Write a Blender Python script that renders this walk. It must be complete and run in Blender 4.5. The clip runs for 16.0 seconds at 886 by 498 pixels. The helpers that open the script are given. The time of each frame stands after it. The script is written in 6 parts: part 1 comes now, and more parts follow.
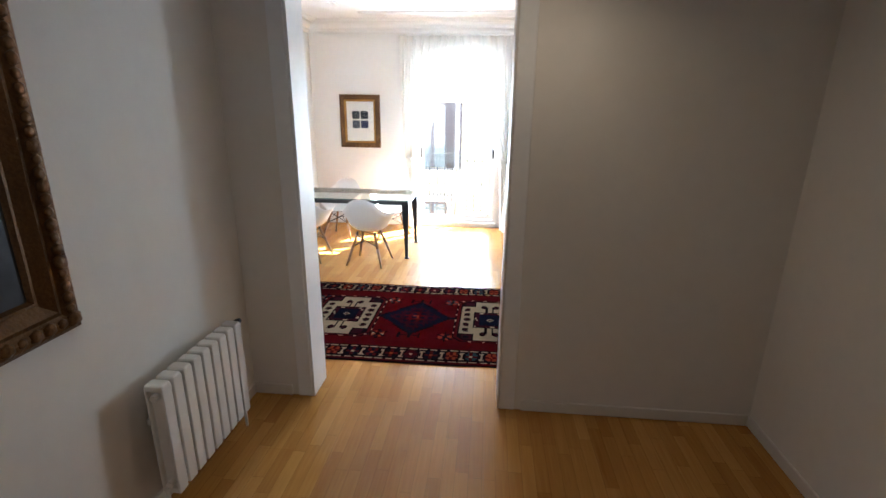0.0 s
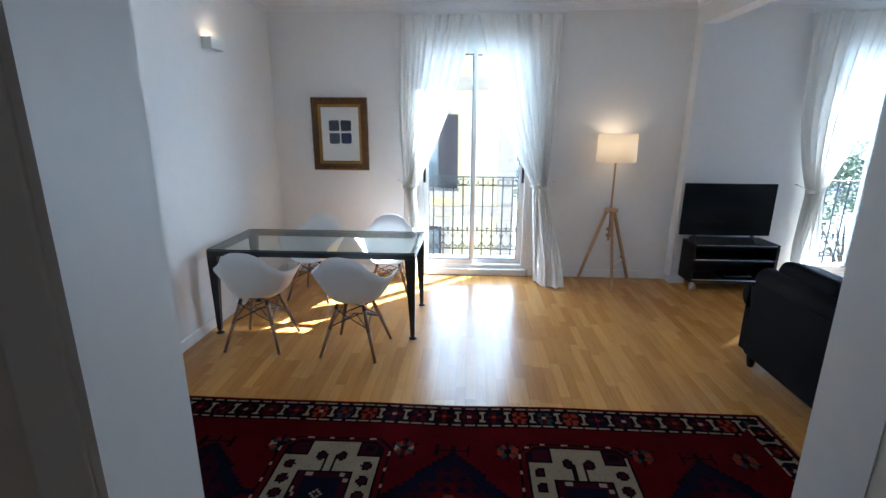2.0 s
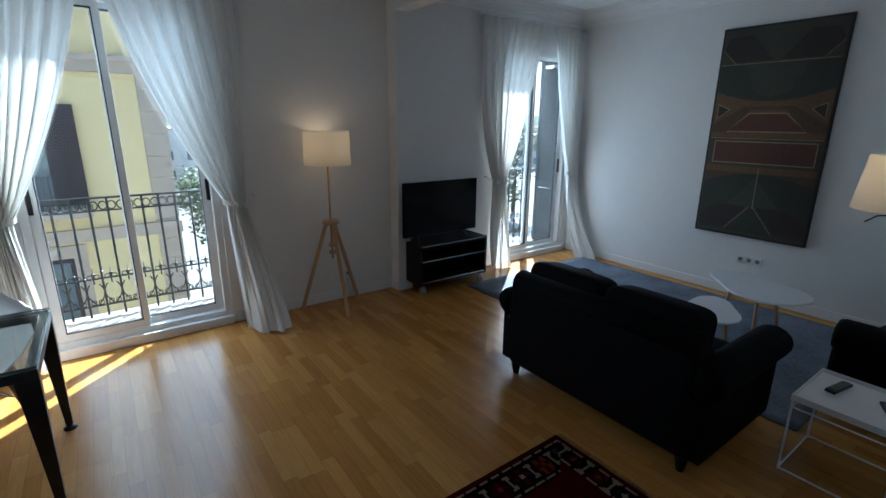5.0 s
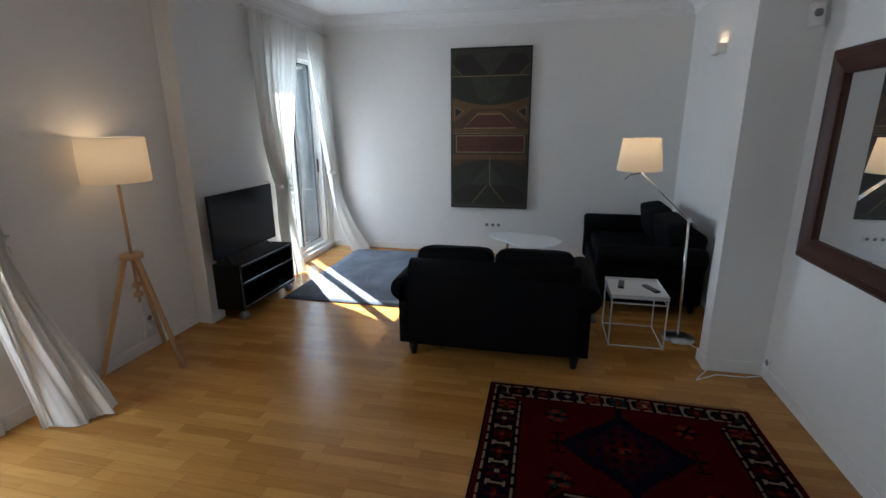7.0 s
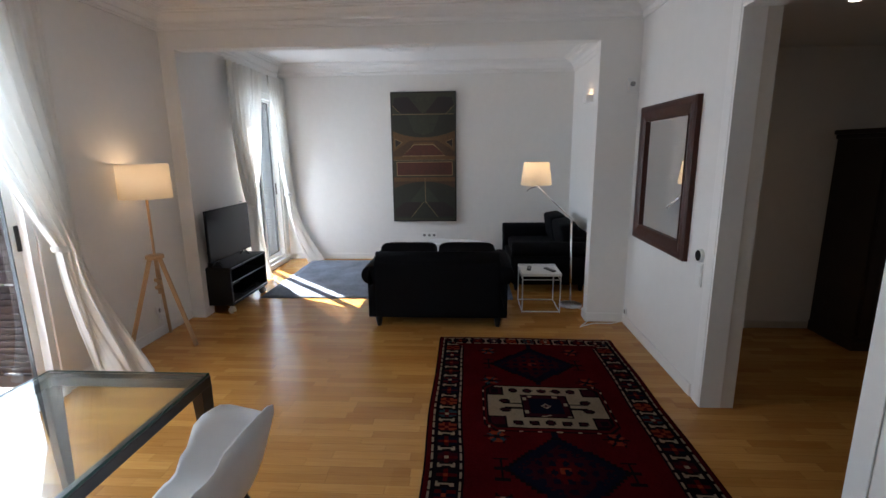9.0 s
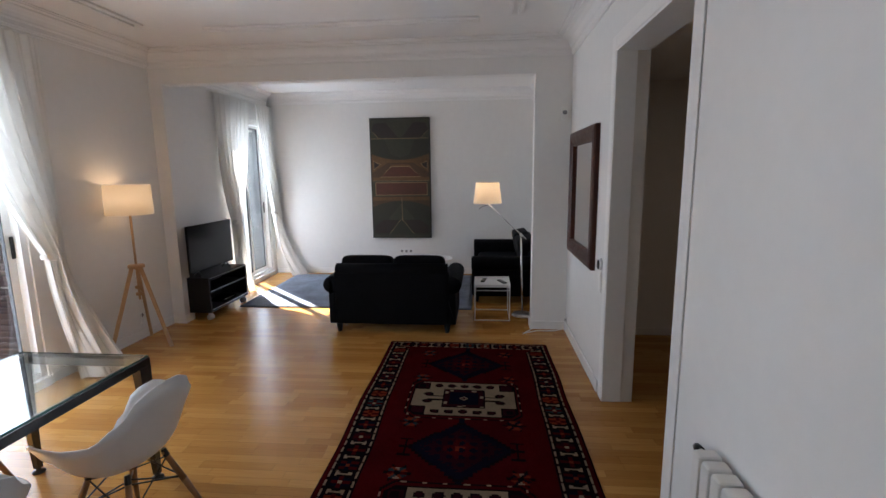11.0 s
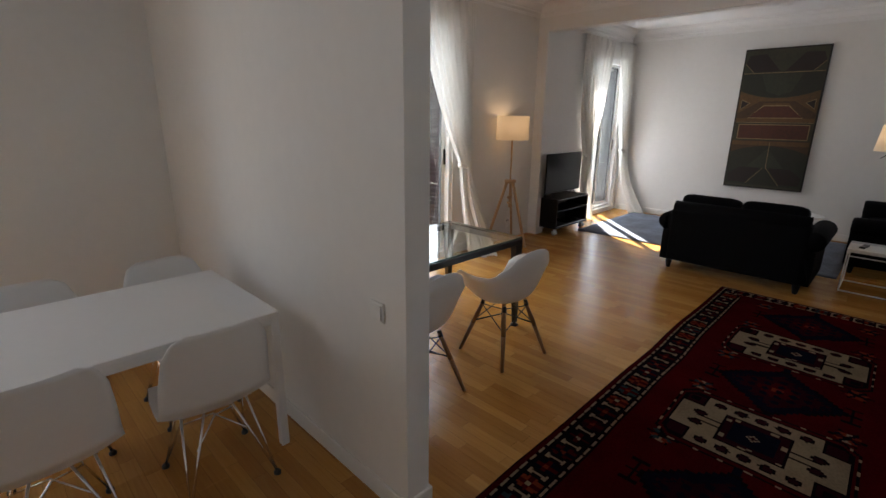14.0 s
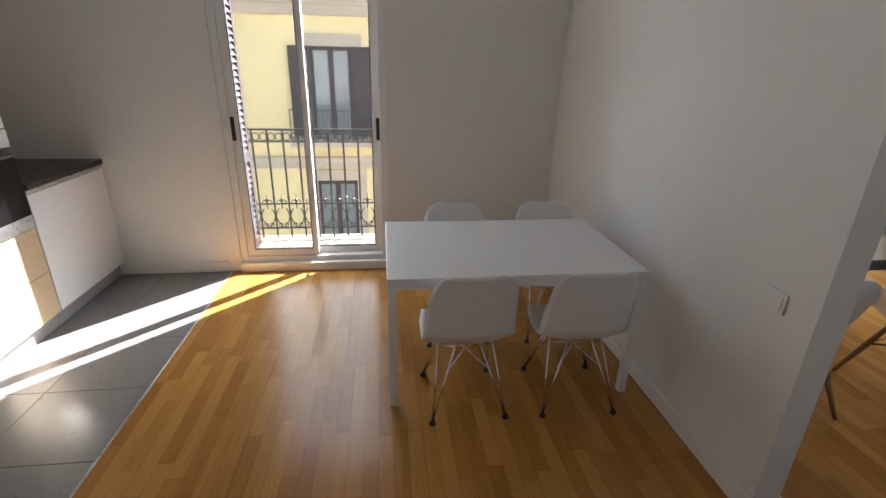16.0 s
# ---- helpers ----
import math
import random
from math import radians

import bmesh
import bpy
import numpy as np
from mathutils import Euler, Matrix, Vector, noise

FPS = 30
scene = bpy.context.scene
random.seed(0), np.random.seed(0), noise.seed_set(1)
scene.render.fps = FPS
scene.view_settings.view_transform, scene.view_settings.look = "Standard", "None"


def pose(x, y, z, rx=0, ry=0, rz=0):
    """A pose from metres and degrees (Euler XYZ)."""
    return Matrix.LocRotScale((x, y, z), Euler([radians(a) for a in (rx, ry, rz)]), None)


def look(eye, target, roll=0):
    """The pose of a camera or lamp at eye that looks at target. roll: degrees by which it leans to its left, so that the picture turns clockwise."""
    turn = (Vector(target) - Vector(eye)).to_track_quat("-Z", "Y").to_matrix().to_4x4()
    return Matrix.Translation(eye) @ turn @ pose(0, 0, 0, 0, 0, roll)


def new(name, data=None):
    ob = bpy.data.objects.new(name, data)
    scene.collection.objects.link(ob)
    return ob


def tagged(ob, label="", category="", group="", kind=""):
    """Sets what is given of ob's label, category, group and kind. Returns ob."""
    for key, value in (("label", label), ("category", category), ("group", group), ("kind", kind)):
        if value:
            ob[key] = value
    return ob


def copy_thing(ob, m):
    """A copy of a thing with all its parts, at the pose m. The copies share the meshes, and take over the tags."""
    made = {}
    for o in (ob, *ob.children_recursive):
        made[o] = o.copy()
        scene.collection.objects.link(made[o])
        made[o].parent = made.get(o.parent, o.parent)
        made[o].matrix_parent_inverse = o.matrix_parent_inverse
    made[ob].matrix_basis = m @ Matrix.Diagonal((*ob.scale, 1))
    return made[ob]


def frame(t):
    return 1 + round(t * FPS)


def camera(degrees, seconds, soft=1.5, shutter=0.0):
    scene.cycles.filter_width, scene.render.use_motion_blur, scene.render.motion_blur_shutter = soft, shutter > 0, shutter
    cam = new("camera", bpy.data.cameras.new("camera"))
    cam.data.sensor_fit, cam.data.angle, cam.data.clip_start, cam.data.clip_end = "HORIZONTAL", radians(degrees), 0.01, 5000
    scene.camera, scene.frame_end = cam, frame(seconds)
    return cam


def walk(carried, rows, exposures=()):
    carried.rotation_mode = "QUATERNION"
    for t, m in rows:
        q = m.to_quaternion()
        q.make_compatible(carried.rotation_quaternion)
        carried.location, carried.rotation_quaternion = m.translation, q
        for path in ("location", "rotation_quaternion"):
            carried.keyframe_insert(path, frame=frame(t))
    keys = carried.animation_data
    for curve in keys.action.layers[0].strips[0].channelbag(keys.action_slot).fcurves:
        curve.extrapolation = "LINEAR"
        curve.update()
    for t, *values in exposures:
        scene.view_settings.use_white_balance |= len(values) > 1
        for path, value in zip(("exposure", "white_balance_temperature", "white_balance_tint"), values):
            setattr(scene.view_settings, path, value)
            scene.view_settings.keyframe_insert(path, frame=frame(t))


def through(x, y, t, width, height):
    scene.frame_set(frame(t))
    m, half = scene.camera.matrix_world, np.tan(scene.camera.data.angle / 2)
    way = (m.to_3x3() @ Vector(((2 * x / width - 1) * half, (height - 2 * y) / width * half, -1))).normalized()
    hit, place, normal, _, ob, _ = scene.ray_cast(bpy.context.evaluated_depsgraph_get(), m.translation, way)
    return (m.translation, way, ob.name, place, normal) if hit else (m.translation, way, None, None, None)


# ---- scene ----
cam = camera(87.0, 16.0)
PATH = [
    (0, (1.529, -0.84, 1.838), (1.352, 1.068, 1.264), 0.7),
    (0.5, (1.346, -0.295, 1.786), (1.188, 1.626, 1.252), 0.1),
    (1, (1.194, 0.236, 1.763), (1.067, 2.164, 1.245), 0.3),
    (1.5, (1.112, 0.758, 1.753), (0.997, 2.688, 1.24), 0.3),
    (2, (1.002, 1.189, 1.747), (0.891, 3.119, 1.234), 0.3),
    (2.5, (0.927, 1.499, 1.769), (0.854, 3.426, 1.241), 0.3),
    (3, (0.888, 1.736, 1.762), (0.895, 3.664, 1.231), 0.2),
    (3.5, (0.873, 1.867, 1.76), (1.071, 3.785, 1.227), 0.2),
    (4, (0.935, 1.969, 1.759), (1.418, 3.836, 1.226), -0.1),
    (4.5, (1.047, 2.098, 1.765), (1.799, 3.873, 1.232), -0.3),
    (5, (0.908, 2.36, 1.754), (2.045, 3.919, 1.228), 0.5),
    (7.5, (-0.409, 3.658, 1.738), (1.509, 3.921, 1.234), -0.6),
    (8, (-0.772, 3.672, 1.738), (1.162, 3.859, 1.263), -0.5),
    (8.5, (-1.088, 3.649, 1.749), (0.858, 3.782, 1.303), -0.6),
    (9, (-1.378, 3.575, 1.746), (0.576, 3.688, 1.338), -0.6),
    (9.5, (-1.576, 3.505, 1.749), (0.387, 3.591, 1.378), -0.5),
    (12, (-1.982, 2.64, 1.743), (-0.033, 2.977, 1.446), -0.4),
    (12.5, (-2.146, 2.645, 1.702), (-0.24, 3.15, 1.368), -0.3),
    (13, (-2.214, 2.701, 1.669), (-0.405, 3.46, 1.283), -0.0),
    (13.5, (-2.283, 2.706, 1.67), (-0.681, 3.812, 1.21), 0.2),
    (14, (-2.406, 2.738, 1.653), (-1.033, 4.085, 1.106), 0.7),
    (14.5, (-2.525, 2.758, 1.656), (-1.392, 4.286, 1.04), 1.1),
    (15, (-2.631, 2.771, 1.66), (-1.775, 4.451, 0.993), 1.4),
    (15.5, (-2.729, 2.769, 1.669), (-2.154, 4.55, 0.964), 1.6),
    (16, (-2.795, 2.747, 1.69), (-2.552, 4.591, 0.956), 1.4),
]
EXPOSURES = [(0.0, 5.2, 5600, 7), (0.5, 4.6, 5380, 6), (1.0, 4.2, 5220, 5), (1.6, 3.87, 5000, 4), (2.5, 3.5, 4850, 3), (3.5, 2.93, 4900, 2), (5.0, 2.24, 4950, 1),
             (7.5, 3.05, 5700, 8), (9.5, 3.3, 5850, 11), (12.5, 3.2, 6150, 14), (14.0, 2.85, 6450, 13), (16.0, 3.0, 6300, 12)]
walk(cam, [(t, look(eye, target, roll)) for t, eye, target, roll in PATH], EXPOSURES)

# ---- light ----
SUN_WAY = Vector((-0.70 * math.cos(radians(42)), -0.714 * math.cos(radians(42)), -math.sin(radians(42))))
world = bpy.data.worlds.new("world")
scene.world = world
world.use_nodes = True
sky = world.node_tree.nodes.new("ShaderNodeTexSky")
sky.sky_type, sky.sun_disc = "NISHITA", False
sky.sun_elevation, sky.sun_rotation = radians(42), math.atan2(0.70, 0.714)
world.node_tree.links.new(sky.outputs[0], world.node_tree.nodes["Background"].inputs[0])
world.node_tree.nodes["Background"].inputs[1].default_value = 0.05
sun = new("sun", bpy.data.lights.new("sun", "SUN"))
sun.data.energy, sun.data.angle, sun.data.color = 5.0, radians(0.5), (1.0, 0.95, 0.86)
sun.rotation_mode = "QUATERNION"
sun.rotation_quaternion = SUN_WAY.to_track_quat("-Z", "Y")


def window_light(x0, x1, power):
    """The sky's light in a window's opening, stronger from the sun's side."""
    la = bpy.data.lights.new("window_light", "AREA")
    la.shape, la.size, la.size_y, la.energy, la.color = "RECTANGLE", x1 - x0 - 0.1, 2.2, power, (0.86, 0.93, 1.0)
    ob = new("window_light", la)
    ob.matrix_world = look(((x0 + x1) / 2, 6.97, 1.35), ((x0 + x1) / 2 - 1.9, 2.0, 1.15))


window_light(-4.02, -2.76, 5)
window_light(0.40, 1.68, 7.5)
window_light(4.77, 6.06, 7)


def point_light(name, place, power, size, colour):
    la = bpy.data.lights.new(name, "POINT")
    la.energy, la.shadow_soft_size, la.color = power, size, colour
    ob = new(name, la)
    ob.location = place
    return ob


WARM = (1.0, 0.62, 0.30)

# ---- materials ----
def mat(name, colour, rough=0.5, metal=0.0, vary=0.08, scale=8.0, bump=0.0, bump_scale=60.0, coat=0.0, spec=0.5, coord="Position"):
    """A surface with colour variation at two scales and fine relief."""
    m = bpy.data.materials.new(name)
    m.use_nodes = True
    nt = m.node_tree
    b = nt.nodes["Principled BSDF"]
    b.inputs["Roughness"].default_value, b.inputs["Metallic"].default_value = rough, metal
    b.inputs["Coat Weight"].default_value, b.inputs["Specular IOR Level"].default_value = coat, spec
    geo = nt.nodes.new("ShaderNodeNewGeometry")
    src = geo.outputs["Position"]
    n1, n2 = nt.nodes.new("ShaderNodeTexNoise"), nt.nodes.new("ShaderNodeTexNoise")
    n1.inputs["Scale"].default_value, n2.inputs["Scale"].default_value = scale * 0.12, scale * 2.2
    n1.inputs["Detail"].default_value, n2.inputs["Detail"].default_value = 3, 5
    for n in (n1, n2):
        nt.links.new(src, n.inputs["Vector"])
    add = nt.nodes.new("ShaderNodeMath")
    add.operation = "ADD"
    nt.links.new(n1.outputs["Fac"], add.inputs[0])
    nt.links.new(n2.outputs["Fac"], add.inputs[1])
    rng = nt.nodes.new("ShaderNodeMapRange")
    rng.inputs["From Min"].default_value, rng.inputs["From Max"].default_value = 0.6, 1.4
    rng.inputs["To Min"].default_value, rng.inputs["To Max"].default_value = 1 - vary, 1 + vary
    nt.links.new(add.outputs[0], rng.inputs["Value"])
    mul = nt.nodes.new("ShaderNodeVectorMath")
    mul.operation = "SCALE"
    mul.inputs[0].default_value = colour
    nt.links.new(rng.outputs[0], mul.inputs["Scale"])
    nt.links.new(mul.outputs[0], b.inputs["Base Color"])
    rr = nt.nodes.new("ShaderNodeMapRange")
    rr.inputs["From Min"].default_value, rr.inputs["From Max"].default_value = 0.3, 0.7
    rr.inputs["To Min"].default_value, rr.inputs["To Max"].default_value = max(rough - 0.06 * min(1, vary / 0.08), 0.02), min(rough + 0.06 * min(1, vary / 0.08), 1)
    nt.links.new(n2.outputs["Fac"], rr.inputs["Value"])
    nt.links.new(rr.outputs[0], b.inputs["Roughness"])
    if bump:
        nb = nt.nodes.new("ShaderNodeTexNoise")
        nb.inputs["Scale"].default_value, nb.inputs["Detail"].default_value = bump_scale, 4
        nt.links.new(src, nb.inputs["Vector"])
        bu = nt.nodes.new("ShaderNodeBump")
        bu.inputs["Strength"].default_value, bu.inputs["Distance"].default_value = bump, 0.004
        nt.links.new(nb.outputs["Fac"], bu.inputs["Height"])
        nt.links.new(bu.outputs[0], b.inputs["Normal"])
    return m


M_WALL = mat("wall_paint", (0.78, 0.77, 0.75), 0.75, vary=0.025, scale=6, bump=0.10, bump_scale=90)
M_HALLWALL = mat("hall_wall_paint", (0.74, 0.70, 0.64), 0.75, vary=0.03, scale=6, bump=0.10, bump_scale=90)
M_CEIL = mat("ceiling_paint", (0.82, 0.81, 0.80), 0.8, vary=0.02, scale=5, bump=0.06, bump_scale=70)
M_TRIM = mat("white_trim", (0.80, 0.79, 0.77), 0.38, vary=0.03, scale=10, bump=0.03, bump_scale=50)
M_HALLTRIM = mat("darker_hall_trim", (0.66, 0.62, 0.56), 0.5, vary=0.05, scale=10, bump=0.03, bump_scale=50)
M_FRAME = mat("white_aluminium", (0.78, 0.78, 0.77), 0.30, vary=0.02, scale=10)
M_SEAL = mat("black_seal", (0.015, 0.015, 0.016), 0.5, vary=0.1)
M_IRON = mat("wrought_iron", (0.012, 0.012, 0.013), 0.45, vary=0.2, scale=30)
M_BLACK = mat("black_steel", (0.012, 0.012, 0.013), 0.35, vary=0.15, scale=30)
M_SHELL = mat("white_plastic", (0.80, 0.80, 0.80), 0.32, vary=0.015, scale=12)
M_CHROME = mat("chrome", (0.75, 0.75, 0.76), 0.12, metal=1.0, vary=0.04)
M_RUBBER = mat("black_rubber", (0.012, 0.012, 0.012), 0.6, vary=0.1)
M_BEECH = mat("beech_wood", (0.47, 0.29, 0.14), 0.42, vary=0.18, scale=22)
# chair-leg beech, darkened in its colour as if seen against the light
M_DOWEL = mat("backlit_dowel_wood", (0.27, 0.145, 0.065), 0.45, vary=0.2, scale=24)
M_PALEWOOD = mat("pale_wood_laminate", (0.60, 0.45, 0.28), 0.45, vary=0.12, scale=14)
M_LEATHER = mat("black_leather", (0.005, 0.005, 0.006), 0.7, vary=0.25, scale=20, bump=0.25, bump_scale=160, spec=0.05)
M_GREYRUG = mat("grey_rug_wool", (0.17, 0.185, 0.22), 0.95, vary=0.5, scale=26, bump=0.9, bump_scale=220, spec=0.1)
M_PLATE = mat("white_switch_plate", (0.78, 0.78, 0.76), 0.3, vary=0.02)
M_BLACKGLOSS = mat("black_gloss", (0.005, 0.005, 0.006), 0.16, vary=0.05, spec=0.28)
M_BLACKWOOD = mat("black_wood", (0.008, 0.007, 0.007), 0.5, vary=0.3, scale=20, spec=0.2)
M_SHUTTER = mat("brown_shutter_paint", (0.028, 0.012, 0.014), 0.55, vary=0.2, scale=14)
# shutter brown with its blue sky-lit shade put into the colour
M_SHUTTERSHADE = mat("sky_shaded_shutter", (0.075, 0.088, 0.10), 0.5, vary=0.15, scale=14)
M_RADIATOR = mat("radiator_enamel", (0.76, 0.74, 0.70), 0.33, vary=0.03, scale=10)
M_GREYTILE = mat("grey_tile", (0.225, 0.222, 0.22), 0.33, vary=0.12, scale=10, bump=0.05)
M_COUNTER = mat("dark_worktop", (0.026, 0.016, 0.012), 0.30, vary=0.2, scale=40)
M_PLINTH = mat("grey_plinth", (0.42, 0.41, 0.40), 0.4, vary=0.05)
M_STEEL = mat("brushed_steel", (0.55, 0.55, 0.55), 0.28, metal=1.0, vary=0.015, scale=30)
M_DARKWOOD = mat("mahogany", (0.050, 0.014, 0.008), 0.34, vary=0.25, scale=10, spec=0.22)
M_ARMOIRE = mat("dark_walnut", (0.014, 0.008, 0.006), 0.40, vary=0.3, scale=16)
M_GOLD = mat("gilded_wood", (0.13, 0.062, 0.018), 0.42, metal=0.45, vary=0.45, scale=40, bump=0.9, bump_scale=70)
M_GOLDEDGE = mat("bright_gilt", (0.34, 0.19, 0.045), 0.35, metal=0.7, vary=0.3, scale=40)
M_MAT = mat("paper_mat", (0.80, 0.79, 0.76), 0.8, vary=0.02)
M_BALCONY = mat("balcony_tile", (0.36, 0.33, 0.29), 0.7, vary=0.15, scale=20)


def glass_mat(name, tint=(1, 1, 1), gloss=1.0):
    """Thin clear pane: see-through with a mirror reflection by angle."""
    m = bpy.data.materials.new(name)
    m.use_nodes = True
    nt = m.node_tree
    nt.nodes.remove(nt.nodes["Principled BSDF"])
    tr, gl, mix, lw = (nt.nodes.new(k) for k in ("ShaderNodeBsdfTransparent", "ShaderNodeBsdfGlossy", "ShaderNodeMixShader", "ShaderNodeLayerWeight"))
    tr.inputs[0].default_value = (*tint, 1)
    gl.inputs["Roughness"].default_value = 0.01
    lw.inputs["Blend"].default_value = 0.5
    p, q = nt.nodes.new("ShaderNodeMath"), nt.nodes.new("ShaderNodeMath")
    p.operation, q.operation = "POWER", "MULTIPLY_ADD"
    p.inputs[1].default_value, q.inputs[1].default_value, q.inputs[2].default_value = 3.4, 0.85 * gloss, 0.07 * gloss
    nt.links.new(lw.outputs["Facing"], p.inputs[0])
    nt.links.new(p.outputs[0], q.inputs[0])
    nt.links.new(q.outputs[0], mix.inputs[0])
    nt.links.new(tr.outputs[0], mix.inputs[1])
    nt.links.new(gl.outputs[0], mix.inputs[2])
    nt.links.new(mix.outputs[0], nt.nodes["Material Output"].inputs[0])
    return m


M_PANE = glass_mat("window_glass", (0.97, 0.985, 0.985))
M_PICGLASS = glass_mat("picture_glass", (0.98, 0.98, 0.98), 0.35)
M_TABLEGLASS = glass_mat("table_glass", (0.93, 0.97, 0.96), 0.62)
M_GLASSEDGE = mat("glass_edge", (0.035, 0.085, 0.072), 0.15, vary=0.05)
M_MIRROR = mat("mirror_silver", (0.85, 0.86, 0.86), 0.02, metal=1.0, vary=0.0)


def cloth_mat(name, colour, through=0.5, clear=0.12):
    """Thin cloth that lets light through."""
    m = mat(name, colour, 0.9, vary=0.03, scale=10, bump=0.05, bump_scale=300, spec=0.1)
    nt = m.node_tree
    b = nt.nodes["Principled BSDF"]
    tl, tp, m1, m2 = (nt.nodes.new(k) for k in ("ShaderNodeBsdfTranslucent", "ShaderNodeBsdfTransparent", "ShaderNodeMixShader", "ShaderNodeMixShader"))
    tl.inputs[0].default_value = (*colour, 1)
    m1.inputs[0].default_value, m2.inputs[0].default_value = through, clear
    nt.links.new(b.outputs[0], m1.inputs[1])
    nt.links.new(tl.outputs[0], m1.inputs[2])
    nt.links.new(m1.outputs[0], m2.inputs[1])
    nt.links.new(tp.outputs[0], m2.inputs[2])
    nt.links.new(m2.outputs[0], nt.nodes["Material Output"].inputs[0])
    return m


M_CURTAIN = cloth_mat("sheer_curtain", (0.84, 0.825, 0.785), 0.21, 0.05)
M_SHADE = cloth_mat("lamp_shade_cloth", (0.80, 0.75, 0.66), 0.5, 0.02)


def glow_mat(name, colour, power):
    m = mat(name, (0.9, 0.9, 0.9), 0.5)
    b = m.node_tree.nodes["Principled BSDF"]
    b.inputs["Emission Color"].default_value, b.inputs["Emission Strength"].default_value = (*colour, 1), power
    return m


M_BULB = glow_mat("lamp_bulb", (1.0, 0.72, 0.42), 0.45)
M_LED = glow_mat("downlight_glow", (1.0, 0.85, 0.65), 2.0)


# ---- mesh helpers ----
def part(name, bm, material, parent=None, label="", smooth=False):
    """One mesh object from a bmesh, under a thing or a part."""
    me = bpy.data.meshes.new(name)
    if smooth:
        for f in bm.faces:
            f.smooth = True
    bm.to_mesh(me)
    bm.free()
    for m in material if isinstance(material, (list, tuple)) else [material]:
        me.materials.append(m)
    ob = new(name, me)
    if parent:
        ob.parent = parent
    if label:
        ob["label"] = label
    return ob


def thing(name, label, category, at=(0, 0, 0), turn=0.0, group="", kind=""):
    """An Empty at a thing's base that holds its parts."""
    ob = new(name)
    ob.empty_display_size = 0.1
    ob.matrix_world = pose(*at, 0, 0, turn)
    return tagged(ob, label, category, group, kind)


def box(bm, x0, y0, z0, x1, y1, z1, bevel=0.0, seg=2):
    """A box, with rounded edges where a bevel is given."""
    c = ((x0 + x1) / 2, (y0 + y1) / 2, (z0 + z1) / 2)
    got = bmesh.ops.create_cube(bm, size=1.0, matrix=Matrix.LocRotScale(c, None, (abs(x1 - x0), abs(y1 - y0), abs(z1 - z0))))
    if bevel:
        edges = {e for v in got["verts"] for e in v.link_edges}
        bmesh.ops.bevel(bm, geom=list(edges), offset=bevel, segments=seg, affect="EDGES", profile=0.6)
    return bm


def bx(x0, y0, z0, x1, y1, z1, bevel=0.0, seg=2):
    return box(bmesh.new(), x0, y0, z0, x1, y1, z1, bevel, seg)


def tube(bm, a, b, r0, r1=None, seg=12):
    """A round bar from a to b, tapering from r0 to r1."""
    a, b = Vector(a), Vector(b)
    r1 = r0 if r1 is None else r1
    m = Matrix.Translation((a + b) / 2) @ (b - a).to_track_quat("Z", "Y").to_matrix().to_4x4()
    bmesh.ops.create_cone(bm, cap_ends=True, segments=seg, radius1=r0, radius2=r1, depth=(b - a).length, matrix=m)
    return bm


def pipe(bm, pts, r, seg=8, closed=False):
    """A round bar along a line of points."""
    pts = [Vector(p) for p in pts]
    n = len(pts)
    rings = []
    up = Vector((0, 0, 1))
    for i, p in enumerate(pts):
        a = pts[(i - 1) % n] if closed or i else p
        c = pts[(i + 1) % n] if closed or i < n - 1 else p
        d = (c - a).normalized()
        side = d.cross(up)
        if side.length < 1e-3:
            side = d.cross(Vector((1, 0, 0)))
        side.normalize()
        top = side.cross(d).normalized()
        rings.append([bm.verts.new(p + r * (math.cos(k * math.tau / seg) * side + math.sin(k * math.tau / seg) * top)) for k in range(seg)])
    for i in range(n if closed else n - 1):
        p, q = rings[i], rings[(i + 1) % n]
        for k in range(seg):
            bm.faces.new((p[k], p[(k + 1) % seg], q[(k + 1) % seg], q[k]))
    if not closed:
        bm.faces.new(rings[0][::-1])
        bm.faces.new(rings[-1])
    return bm


def lathe(bm, profile, at=(0, 0, 0), seg=32):
    """A turned body: profile is a list of (radius, height)."""
    rings = []
    for r, z in profile:
        rings.append([bm.verts.new((at[0] + r * math.cos(k * math.tau / seg), at[1] + r * math.sin(k * math.tau / seg), at[2] + z)) for k in range(seg)])
    for p, q in zip(rings, rings[1:]):
        for k in range(seg):
            bm.faces.new((p[k], p[(k + 1) % seg], q[(k + 1) % seg], q[k]))
    return bm


def surface(bm, rows, closed=False):
    """A sheet through rows of points."""
    vs = [[bm.verts.new(p) for p in row] for row in rows]
    for a, b in zip(vs, vs[1:]):
        n = len(a)
        for k in range(n if closed else n - 1):
            bm.faces.new((a[k], a[(k + 1) % n], b[(k + 1) % n], b[k]))
    return bm


def thick(ob, depth, offset=0.0):
    md = ob.modifiers.new("thickness", "SOLIDIFY")
    md.thickness, md.offset = depth, offset
    return ob

# ---- structure ----
YF, YR, YH = 6.60, 1.985, 1.79          # facade, room side and hall side of the door wall
XW, XE = -5.72, 6.188                   # kitchen west wall, living room end wall
PX0, PX1, PY = -1.36, -1.24, 3.953      # partition
BX0, BX1, BZ = 3.315, 3.465, 2.747        # beam and piers
ZC = 3.08
DX0, DX1, DZ = 0.425, 1.665, 2.57        # doorway to the hall
HX0, HX1, HY0, HZ = 0.03, 3.18, -2.60, 2.62
WINDOWS = [(-4.02, -2.765), (0.40, 1.68), (4.77, 6.06)]
WZ = 2.62


